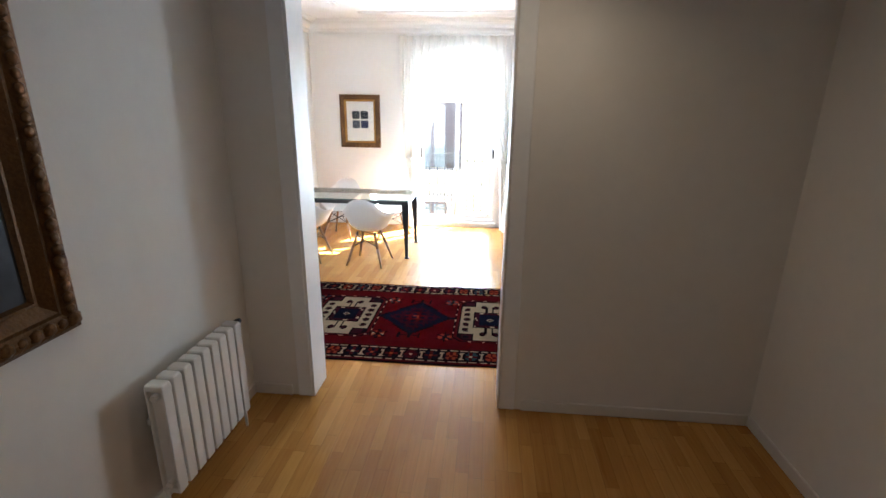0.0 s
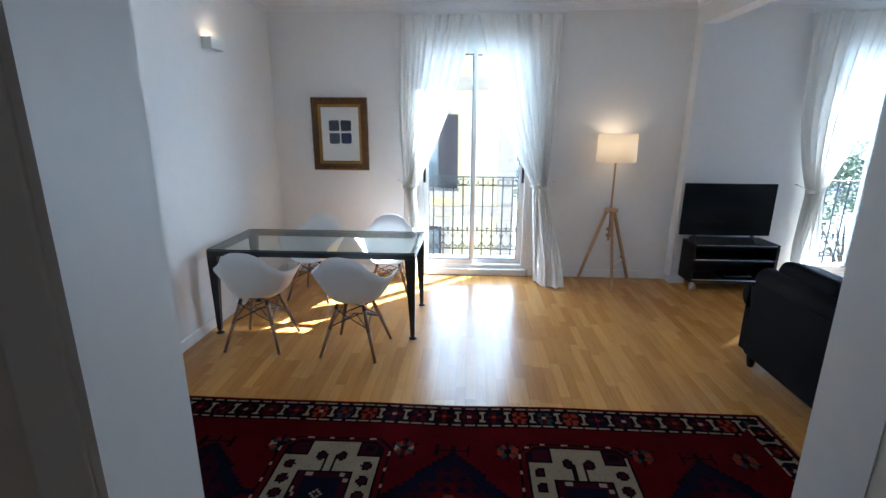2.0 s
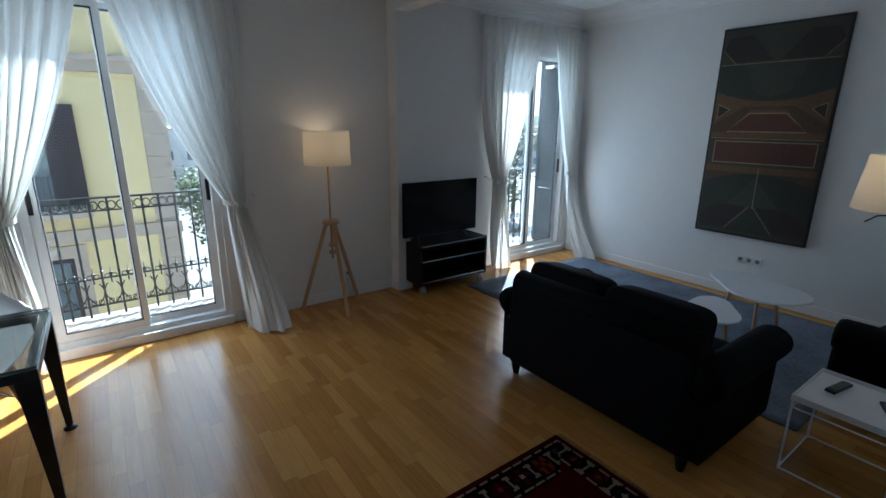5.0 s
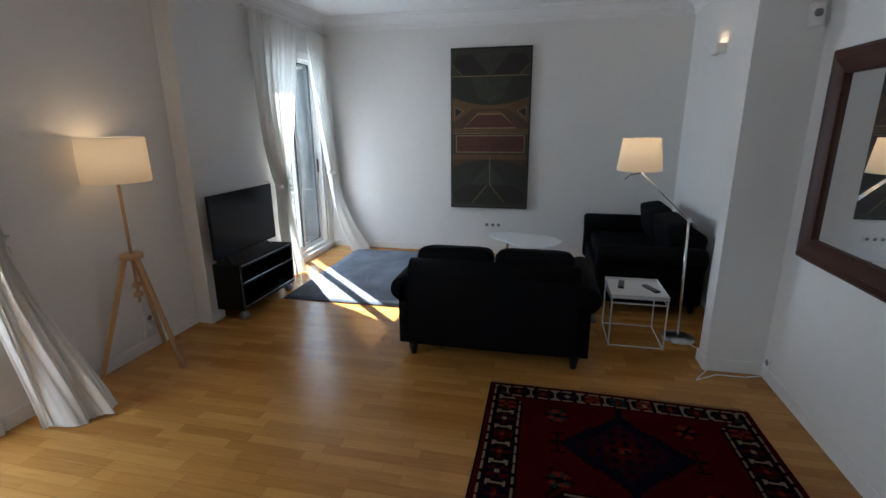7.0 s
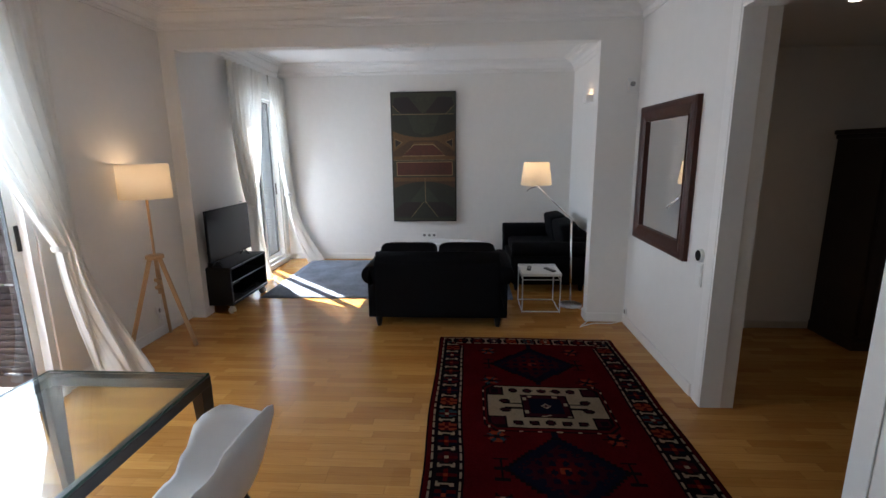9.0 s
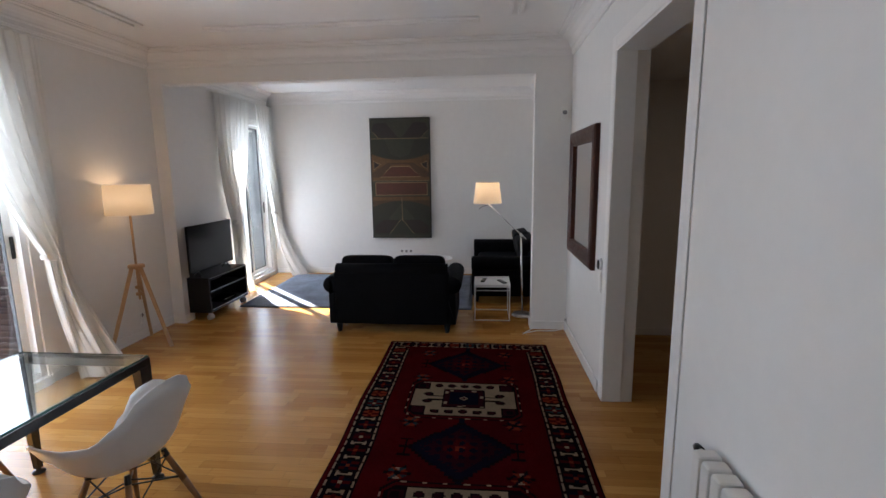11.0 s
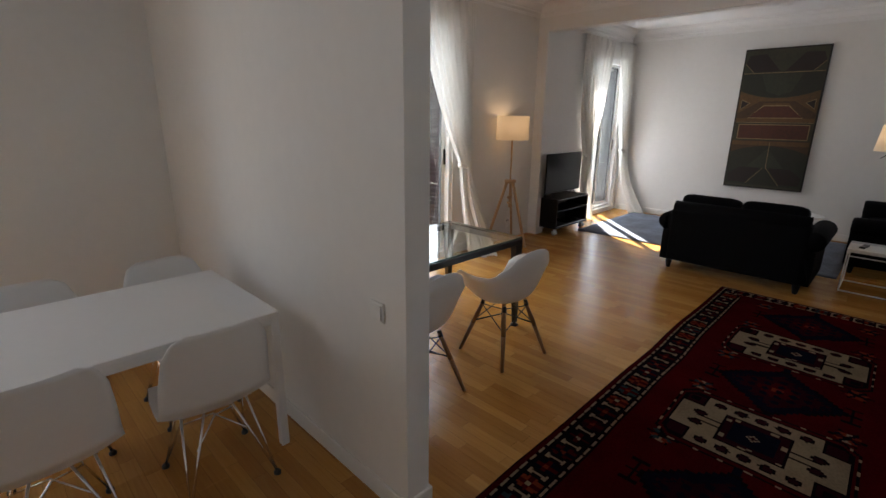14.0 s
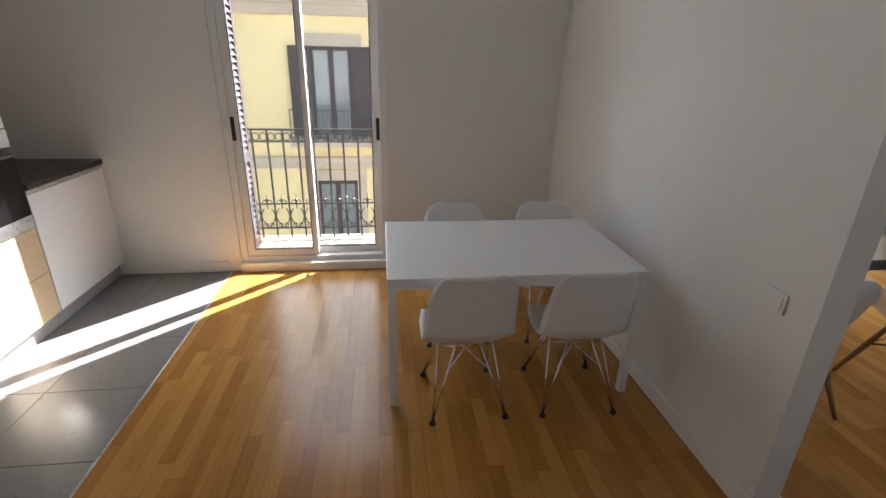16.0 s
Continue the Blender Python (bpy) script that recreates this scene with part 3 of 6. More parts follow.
def small_picture():
    w, h = 0.635, 0.80
    p = thing("framed_picture", "small watercolour of four blue squares in an ornate gilt frame", "picture", (-0.485, YF - 0.002, 1.64))
    bm = frame_ring(bmesh.new(), w, h, 0.1, 0.06, [(0, 0), (0, 0.03), (0.012, 0.045), (0.03, 0.05), (0.045, 0.038), (0.055, 0.04), (0.075, 0.03)])
    fr = part("frame", bm, M_GOLD, p)
    part("gilt_bead", frame_ring(bmesh.new(), w - 0.148, h - 0.148, 0.02, 0.03, [(0, 0.02), (0, 0.034), (0.012, 0.034), (0.024, 0.022), (0.03, 0.014)]), M_GOLDEDGE, fr)
    bm = bmesh.new()
    rnd = random.Random(4)
    for sx in (-1, 1):
        for k in range(10):
            for X, Z in ((sx * (w / 2 - 0.028), -h / 2 + 0.05 + k * (h - 0.1) / 9), (-w / 2 + 0.05 + k * (w - 0.1) / 9, sx * (h / 2 - 0.028))):
                bmesh.ops.create_icosphere(bm, subdivisions=1, radius=0.020 + rnd.random() * 0.010, matrix=Matrix.Translation((X, -0.046, Z)) @ Matrix.Diagonal((1, 0.45, 1, 1)))
    part("carved_ornament", bm, M_GOLD, fr, "carved gilt leaf ornament", True)["kind"] = "stuff"
    part("mount", bx(-w / 2 + 0.09, -0.014, -h / 2 + 0.09, w / 2 - 0.09, -0.010, h / 2 - 0.09), M_MAT, p, "white paper mount")
    tones = [mat("watercolour_grey", (0.045, 0.055, 0.075), 0.9, vary=0.35, scale=40), mat("watercolour_ink", (0.014, 0.018, 0.030), 0.9, vary=0.35, scale=40),
             mat("watercolour_slate", (0.075, 0.09, 0.125), 0.9, vary=0.35, scale=40), mat("watercolour_blue", (0.016, 0.024, 0.11), 0.9, vary=0.35, scale=40)]
    for k, (X, Z) in enumerate(((-0.068, 0.095), (0.068, 0.095), (-0.068, -0.045), (0.068, -0.045))):
        bm = bmesh.new()
        outline = [(X + 0.060 * math.copysign(abs(math.cos(a)) ** 0.3, math.cos(a)) + rnd.uniform(-0.003, 0.003), Z + 0.060 * math.copysign(abs(math.sin(a)) ** 0.3, math.sin(a)) + rnd.uniform(-0.003, 0.003)) for a in (j * math.tau / 28 for j in range(28))]
        bm.faces.new([bm.verts.new((u, -0.0155, v)) for u, v in outline])
        part("painted_square", bm, tones[k], p)
    g = part("picture_glass", bx(-w / 2 + 0.08, -0.020, -h / 2 + 0.08, w / 2 - 0.08, -0.018, h / 2 - 0.08), M_PICGLASS, p)
    g.visible_shadow = False


small_picture()


def curtain_panel(pole, name, outer, inner, tie, foot, side, seed, top=2.86, tie_z=1.08, pool=0.10):
    """A sheer panel gathered by a tie-back: outer and inner x at the top, tie (x0, x1), foot (x0, x1)."""
    rnd = random.Random(seed)
    n, m = 150, 64
    ph = [rnd.uniform(0, 6.28) for _ in range(4)]
    rows = []
    for j in range(m + 1):
        v = j / m
        z = top * (1 - v) + 0.012 * v
        if z > tie_z:
            t = (top - z) / (top - tie_z)
            inn = inner + (tie[1] - inner) * (0.60 * t + 0.40 * t ** 2.2)
            out = outer + (tie[0] - outer) * t ** 3
            tight = smoothstep(0.2, 1.0, t)
        else:
            t = (tie_z - z) / tie_z
            g = smoothstep(0, 1, t ** 0.8)
            inn = tie[1] + (foot[1] - tie[1]) * g
            out = tie[0] + (foot[0] - tie[0]) * g
            tight = 1 - 0.55 * g
        row = []
        for i in range(n + 1):
            u = i / n
            xx = out + (inn - out) * (u + 0.012 * math.sin(9 * u + ph[3] + 2 * v))
            amp = 0.026 + 0.016 * tight
            wave = math.sin(u * 52 + ph[0] + 1.1 * math.sin(2.3 * v + 5 * u + ph[1]))
            wave = math.copysign(abs(wave) ** 0.75, wave) * (0.75 + 0.35 * math.sin(7 * u + ph[2] + 1.5 * v))
            yy = YF - 0.095 - amp * (wave + 0.30 * math.sin(u * 97 + ph[2] + 2.2 * v)) - 0.05 * tight * math.sin(math.pi * u)
            if z < tie_z:
                k = (tie_z - z) / tie_z
                broad = math.sin(u * 17 + ph[2] + 1.3 * math.sin(3 * k + ph[1])) + 0.4 * math.sin(u * 31 + ph[0] - 2 * k)
                yy = YF - 0.11 - 0.04 * math.sin(math.pi * u) + (yy - YF + 0.11 + 0.04 * math.sin(math.pi * u)) * (1 - 0.65 * k) - 0.030 * k * broad
                yy -= pool * k ** 1.6 * (0.60 + 0.40 * math.sin(3 * u + ph[1]))
                xx += 0.022 * k * math.sin(u * 14 + ph[3])
            row.append((xx, yy, max(z, 0.012) + (0.01 * math.sin(12 * u + ph[2]) * (v > 0.97))))
        rows.append(row)
    bm = surface(bmesh.new(), rows)
    c = thing(name, "sheer white curtain tied back beside the balcony door", "curtain", group="sheer curtains")
    part("cloth", bm, M_CURTAIN, c, "", True)
    mx, my = (tie[0] + tie[1]) / 2, YF - 0.10
    hw = abs(tie[1] - tie[0]) / 2 + 0.018
    bm = bmesh.new()
    pts = [(mx + hw * math.cos(a), my + 0.062 * math.sin(a), tie_z + 0.02 * math.cos(a) * side) for a in (k * math.tau / 26 for k in range(26))]
    rws = [[(p[0], p[1], p[2] - 0.022) for p in pts], [(mx + (p[0] - mx) * 1.04, my + (p[1] - my) * 1.08, p[2]) for p in pts], [(p[0], p[1], p[2] + 0.022) for p in pts]]
    surface(bm, rws, closed=True)
    tb = part("tie_back", bm, M_CURTAIN, c, "white cloth tie-back", True)
    hook = tie[0] - side * 0.075
    bm = bmesh.new()
    pipe(bm, [(tie[0], my, tie_z), ((tie[0] + hook) / 2, YF - 0.06, tie_z + 0.03), (hook, YF - 0.02, tie_z + 0.05)], 0.006, 6)
    part("tie_cord", bm, M_CURTAIN, tb)
    part("wall_hook", tube(bmesh.new(), (hook, YF - 0.035, tie_z + 0.05), (hook, YF, tie_z + 0.05), 0.008), M_STEEL, c)
    k0, k1 = sorted((outer, inner))
    for k in range(6):
        xx = k0 + (k + 0.5) * (k1 - k0) / 6
        bm = bmesh.new()
        surface(bm, [[(xx + d, YF - 0.085 + 0.014 * math.cos(a), top + 0.012 + 0.016 * math.sin(a)) for d in (-0.022, 0.022)] for a in (q * math.tau / 10 for q in range(11))])
        part("tab", bm, M_CURTAIN, c, "", True)
    return c


def curtain_pole(x0, x1, z=2.874):
    p = thing("curtain_pole", "thin white curtain pole above the balcony door", "curtain pole")
    part("pole", tube(bmesh.new(), (x0, YF - 0.085, z), (x1, YF - 0.085, z), 0.009), M_FRAME, p)
    for xx in (x0 + 0.04, (x0 + x1) / 2, x1 - 0.04):
        part("bracket", tube(bmesh.new(), (xx, YF - 0.085, z), (xx, YF, z), 0.006), M_FRAME, p)
    return p


pole = curtain_pole(0.14, 1.98)
curtain_panel(pole, "curtain", 0.18, 1.01, (0.25, 0.385), (0.25, 0.47), 1, 3, pool=0.14)
curtain_panel(pole, "curtain", 1.93, 1.00, (1.87, 1.70), (2.06, 1.72), -1, 7, pool=0.34)


def tripod_lamp():
    hub = Vector((2.565, 6.40, 0.842))
    t = thing("floor_lamp", "tripod floor lamp of pale wood with a white drum shade, lit", "floor lamp", (0, 0, 0))
    for fx, fy in ((2.305, 6.57), (2.57, 6.115), (2.88, 6.565)):
        d = Vector((fx - hub.x, fy - hub.y, 0)).normalized()
        a, b = Vector((fx, fy, 0)), hub + d * 0.045 - Vector((0, 0, 0.01))
        q = (b - a).to_track_quat("Z", "Y").to_matrix().to_4x4()
        bm = bmesh.new()
        bmesh.ops.create_cube(bm, size=1, matrix=Matrix.Translation((a + b) / 2) @ q @ Matrix.Diagonal((0.026, 0.034, (b - a).length, 1)))
        bmesh.ops.bevel(bm, geom=list(bm.edges), offset=0.005, segments=2, affect="EDGES")
        part("leg", bm, M_BEECH, t)
    part("hub", lathe(bmesh.new(), [(0, -0.012), (0.07, -0.012), (0.075, -0.006), (0.075, 0.018), (0.07, 0.024), (0, 0.024)], hub, 28), M_BEECH, t, "", True)
    part("pole", tube(bmesh.new(), hub - Vector((0, 0, 0.34)), (hub.x, hub.y, 1.46), 0.011), M_BEECH, t, "", True)
    for dz in (-0.21, -0.28):
        part("collar", lathe(bmesh.new(), [(0.010, -0.016), (0.030, -0.014), (0.033, 0), (0.030, 0.014), (0.010, 0.016)], hub + Vector((0, 0, dz)), 20), M_BEECH, t, "", True)
    sh = part("shade", lathe(bmesh.new(), [(0.205, 1.375), (0.207, 1.375), (0.201, 1.668), (0.199, 1.668)], (hub.x, hub.y, 0), 48), M_SHADE, t, "white cloth drum shade", True)
    bm = bmesh.new()
    for z, rr in ((1.377, 0.203), (1.666, 0.197)):
        pipe(bm, [(hub.x + rr * math.cos(k * math.tau / 48), hub.y + rr * math.sin(k * math.tau / 48), z) for k in range(48)], 0.003, 6, True)
    for k in range(3):
        a = k * math.tau / 3
        pipe(bm, [(hub.x, hub.y, 1.46), (hub.x + 0.202 * math.cos(a), hub.y + 0.202 * math.sin(a), 1.44)], 0.002, 5)
    part("shade_wire", bm, M_FRAME, sh)
    part("bulb", lathe(bmesh.new(), [(0.0, 1.56), (0.02, 1.555), (0.032, 1.53), (0.028, 1.50), (0.014, 1.475), (0.013, 1.45)], (hub.x, hub.y, 0), 16), M_BULB, t, "", True)
    la = point_light("floor_lamp_light", (hub.x, hub.y, 1.60), LAMP, 0.05, WARM)
    bm = bmesh.new()
    pipe(bm, [(hub.x, hub.y, 0.50), (hub.x + 0.05, hub.y + 0.05, 0.30), (hub.x + 0.10, hub.y + 0.12, 0.16), (2.79, 6.575, 0.24)], 0.0035, 6)
    part("cord", bm, M_SHELL, t, "white flex to the wall socket")


LAMP = 0.21
tripod_lamp()


def wall_socket(name, label, at, turn, n, w=0.08):
    """n round sockets in one plate; the face towards -y before the turn."""
    s = thing(name, label, "wall socket", at, turn)
    part("plate", bx(-n * w / 2, -0.010, -0.04, n * w / 2, 0, 0.04, 0.003), M_PLATE, s)
    for k in range(n):
        xx = (k - (n - 1) / 2) * w
        bm = bmesh.new()
        tube(bm, (xx, -0.012, 0), (xx, -0.0095, 0), 0.022, 0.022, 20)
        cup = part("socket_cup", bm, M_GREYTILE, s)
        bm = bmesh.new()
        for d in (-0.009, 0.009):
            tube(bm, (xx + d, -0.0135, 0), (xx + d, -0.012, 0), 0.003, 0.003, 8)
        part("pin_hole", bm, M_RUBBER, cup)
    return s


def light_switch(label, at, turn, n=1):
    s = thing("light_switch", label, "light switch", at, turn)
    part("plate", bx(-0.042, -0.009, -0.042 * n, 0.042, 0, 0.042 * n, 0.003), M_PLATE, s)
    for k in range(n):
        z = (k - (n - 1) / 2) * 0.08
        part("rocker", bx(-0.030, -0.013, z - 0.030, 0.030, -0.008, z + 0.030, 0.003), M_PLATE, s)
    return s


wall_socket("wall_socket", "white wall socket with a plug in it behind the tripod lamp", (2.80, YF, 0.26), 0, 1)
part("adapter_plug", bx(2.775, YF - 0.045, 0.175, 2.825, YF - 0.006, 0.225, 0.008), M_PLATE)
tagged(bpy.data.objects["adapter_plug"], "white plug adapter on the wall behind the lamp", "plug")
light_switch("white light switch on the dining side of the partition", (PX1, 4.04, 0.975), 90)
light_switch("white light switch on the kitchen side of the partition", (PX0, 4.12, 0.906), -90)


def wall_sconce(at, turn, power):
    """A small white up-and-down box light."""
    s = thing("wall_sconce", "small white box-shaped wall light, lit", "wall light", at, turn)
    bm = bmesh.new()
    box(bm, -0.11, -0.085, -0.045, 0.11, -0.080, 0.045)
    box(bm, -0.11, -0.080, -0.045, -0.105, 0, 0.045)
    box(bm, 0.105, -0.080, -0.045, 0.11, 0, 0.045)
    box(bm, -0.105, -0.004, -0.045, 0.105, 0, 0.045)
    part("housing", bm, M_TRIM, s)
    part("diffuser", bx(-0.104, -0.079, -0.034, 0.104, -0.005, -0.028), M_TRIM, s)
    part("lamp_tube", tube(bmesh.new(), (-0.06, -0.04, 0.0), (0.06, -0.04, 0.0), 0.012), M_BULB, s)
    o = s.matrix_world @ Vector((0, -0.045, 0.035))
    point_light("sconce_light", o, power, 0.03, WARM)
    return s


wall_sconce((PX1, 5.34, 2.40), 90, 0.05)


# ---- patterned rug: cells of knotted wool ----
RUG = {k: mat("rug_" + k, c, 0.95, vary=0.28, scale=34, bump=0.9, bump_scale=300, spec=0.0) for k, c in (
    ("red", (0.038, 0.0018, 0.0028)), ("dark", (0.006, 0.0038, 0.005)), ("cream", (0.185, 0.140, 0.090)), ("navy", (0.0045, 0.0050, 0.0105)), ("orange", (0.115, 0.020, 0.008)),
    ("teal", (0.014, 0.030, 0.034)), ("plum", (0.020, 0.0028, 0.006)))}
RUG_KEYS = list(RUG)
RX0, RX1, RY0, RY1 = -1.395, 2.815, 2.235, 3.84


def rug_colour(x, y):
    """The rug's pattern over its own length and width."""
    e = min(x - RX0, RX1 - x, y - RY0, RY1 - y)
    if e < 0.035:
        return "dark" if e < 0.012 else "red"
    longside = min(y - RY0, RY1 - y) <= min(x - RX0, RX1 - x)
    band = 0.225 if longside else 0.16
    if e < band:
        s = x if longside else y
        d = e - 0.035
        w = band - 0.035
        if d < 0.022 or d > w - 0.022:
            rim = min(d, w - d)
            return ("cream" if int(s / 0.02) % 4 else "dark") if 0.008 < rim < 0.019 else "dark"
        per = 0.155
        k = math.floor(s / per)
        f = (s / per - k - 0.5) * per
        g = (d - w / 2)
        hexa = max(abs(f) * 1.12 + abs(g) * 0.35, abs(g) * 0.98)
        tone = ("orange", "navy", "plum", "teal", "red", "navy", "orange", "dark")[(k * 3 + (0 if longside else 2)) % 8]
        if hexa < 0.016:
            return "cream" if k % 3 == 0 else "orange"
        if hexa < 0.056:
            return tone if abs(f) > 0.012 and abs(g) > 0.010 else ("red" if tone != "red" else "navy")
        if hexa < 0.066:
            return "dark"
        # pale hourglass between the coloured octagons
        return "cream" if 0.077 - abs(f) < 0.006 + 0.55 * max(abs(g) - 0.022, 0) and abs(g) < 0.052 else "dark"
    cy = (RY0 + RY1) / 2
    for cx in (0.28, 1.60):                      # pale cartouches
        u, v = x - cx, y - cy
        au, av = abs(u), abs(v)
        if au < 0.28 and av < 0.405 and au + av < 0.62:
            if au > 0.266 or av > 0.391 or au + av > 0.597:
                return "dark"
            if au < 0.15 and av < 0.165:
                if max(au - 0.15, av - 0.165) > -0.016:
                    return "dark"
                if au < 0.10 and av < 0.115:
                    q = au * 1.2 + av
                    return "cream" if 0.022 < q < 0.036 else ("plum" if q <= 0.022 else "navy")
                return "cream" if (int((u + 9) / 0.034) + int((v + 9) / 0.034)) % 5 == 0 and max(au / 0.15, av / 0.165) > 0.72 else "plum"
            for pu, pv in ((0.205, 0.0), (0.208, 0.10), (0.208, 0.205), (0.055, 0.275)):
                if ((au - pu) / 0.030) ** 2 + ((av - pv) / 0.036) ** 2 < 1:
                    return "plum" if ((au - pu) / 0.018) ** 2 + ((av - pv) / 0.022) ** 2 < 1 else "dark"
            if abs(au - 0.03) < 0.007 and 0.165 < av < 0.275:
                return "dark"
            if au > 0.13 and av > 0.27:
                q = max(abs(au - 0.195) / 0.062, abs(av - 0.335) / 0.056)
                if q < 1:
                    return "dark" if q > 0.72 or (q < 0.45 and v * u > 0) else "plum"
            return "cream"
        if au < 0.31 and av < 0.435 and au + av < 0.67:
            return "red" if au < 0.298 and av < 0.423 and au + av < 0.652 else ("dark" if int((u + v + 9) / 0.03) % 4 else "cream")
    for cx in (-0.40, 0.925, 2.25):               # stepped blue lozenges
        u, v = x - cx, y - cy
        au, av = math.floor(abs(u) / 0.026) * 0.026, math.floor(abs(v) / 0.026) * 0.026
        q = au / 0.30 + av / 0.33
        if q < 1:
            if q < 0.66:
                du, dv = (u + 9) % 0.074 - 0.037, (v + 9) % 0.074 - 0.037
                dot = math.hypot(du, dv)
                return "navy" if dot < 0.022 else ("orange" if q < 0.07 else "red" if q < 0.30 else "plum")
            if q < 0.74 and int((u + v + 9) / 0.028) % 2:
                return "plum"
            return "navy" if q < 0.94 else "dark"
        if abs(v) < 0.016 and abs(u) < 0.40:
            return "navy"
        if abs(u) < 0.012 and abs(v) < 0.40 or abs(abs(v) - 0.36) < 0.010 and abs(u) < 0.085 or abs(abs(u) - 0.085) < 0.009 and 0.32 < abs(v) < 0.40:
            return "dark"
    for cx in (-0.90, -0.04, 0.66, 1.23, 1.95, 2.50):        # small flowers
        for cv, tone in ((0.36, "teal"), (-0.36, "navy")):
            u, v = x - cx, y - cy - cv
            r = math.hypot(u, v)
            if r < 0.085:
                a = math.atan2(v, u)
                if r < 0.022:
                    return "dark"
                if r < 0.060 and abs(math.sin(2 * a)) > 0.55:
                    return "orange" if math.sin(4 * a) > 0 else tone
                if r < 0.055 and abs(math.sin(a)) < 0.35:
                    return "cream" if cx in (0.66, -0.04) else "orange"
                if abs(math.sin(3 * a)) > 0.93:
                    return "dark"
    return "red"


def patterned_rug():
    c = 0.0128
    nx, ny = int((RX1 - RX0) / c), int((RY1 - RY0) / c)
    jig = lambda x, y: noise.noise((x * 1.7, y * 1.7, 3.1))
    verts, faces, mats = [], [], []
    for j in range(ny + 1):
        for i in range(nx + 1):
            x, y = RX0 + (RX1 - RX0) * i / nx, RY0 + (RY1 - RY0) * j / ny
            edge = min(i, nx - i, j, ny - j)
            verts.append((x + 0.012 * jig(x, y) + 0.020 * (y - 3.0), y + 0.014 * jig(x + 7, y) + 0.008 * (x - 0.7), (0.010 if edge else 0.001) + 0.0015 * (jig(x * 4, y * 4) + 0.6)))
    for j in range(ny):
        for i in range(nx):
            a = j * (nx + 1) + i
            faces.append((a, a + 1, a + nx + 2, a + nx + 1))
            x, y = RX0 + (RX1 - RX0) * (i + 0.5) / nx, RY0 + (RY1 - RY0) * (j + 0.5) / ny
            mats.append(RUG_KEYS.index(rug_colour(x, y)))
    me = bpy.data.meshes.new("patterned_rug")
    me.from_pydata(verts, [], faces)
    for k in RUG_KEYS:
        me.materials.append(RUG[k])
    me.polygons.foreach_set("material_index", mats)
    me.polygons.foreach_set("use_smooth", [True] * len(faces))
    rug = thing("patterned_rug", "long dark red knotted wool rug with cream and navy medallions", "rug", (0, 0, 0.001))
    pile = new("woven_field", me)
    pile.parent = rug
    bm = bmesh.new()
    rnd = random.Random(9)
    for xe, sx in ((RX0, -1), (RX1, 1)):
        for k in range(110):
            y = RY0 + 0.01 + k * (RY1 - RY0 - 0.02) / 109
            xs = xe + 0.020 * (y - 3.0)
            y += 0.008 * (xe - 0.7)
            d = rnd.uniform(-0.01, 0.01)
            pipe(bm, [(xs - sx * 0.01, y, 0.006), (xs + sx * 0.014, y + d / 2, 0.004), (xs + sx * rnd.uniform(0.02, 0.034), y + d, 0.003)], 0.0022, 4)
    part("fringe", bm, RUG["cream"], rug, "short pale fringe")["kind"] = "stuff"


patterned_rug()

# ---- living room ----
pole = curtain_pole(4.38, 6.18)
curtain_panel(pole, "curtain", 4.42, 5.44, (4.68, 4.84), (4.62, 4.90), 1, 11, pool=0.15)
curtain_panel(pole, "curtain", 6.17, 5.60, (6.14, 5.98), (6.17, 5.90), -1, 15, pool=0.46)


def profile_y(bm, pts, y0, y1, round_ends=0.0):
    """A body with the outline pts (x, z) swept from y0 to y1."""
    cx, cz = sum(p[0] for p in pts) / len(pts), sum(p[1] for p in pts) / len(pts)
    steps = [(y0, 1 - round_ends), (y0 + 0.03, 1.0), (y1 - 0.03, 1.0), (y1, 1 - round_ends)]
    rows = [[(cx + (p - cx) * s, y, cz + (q - cz) * s) for p, q in pts] for y, s in steps]
    surface(bm, rows, closed=True)
    bm.faces.new([bm.verts.new(p) for p in rows[0]])
    bm.faces.new([bm.verts.new(p) for p in rows[-1]])
    bmesh.ops.remove_doubles(bm, verts=bm.verts, dist=1e-5)
    bmesh.ops.recalc_face_normals(bm, faces=bm.faces)
    return bm


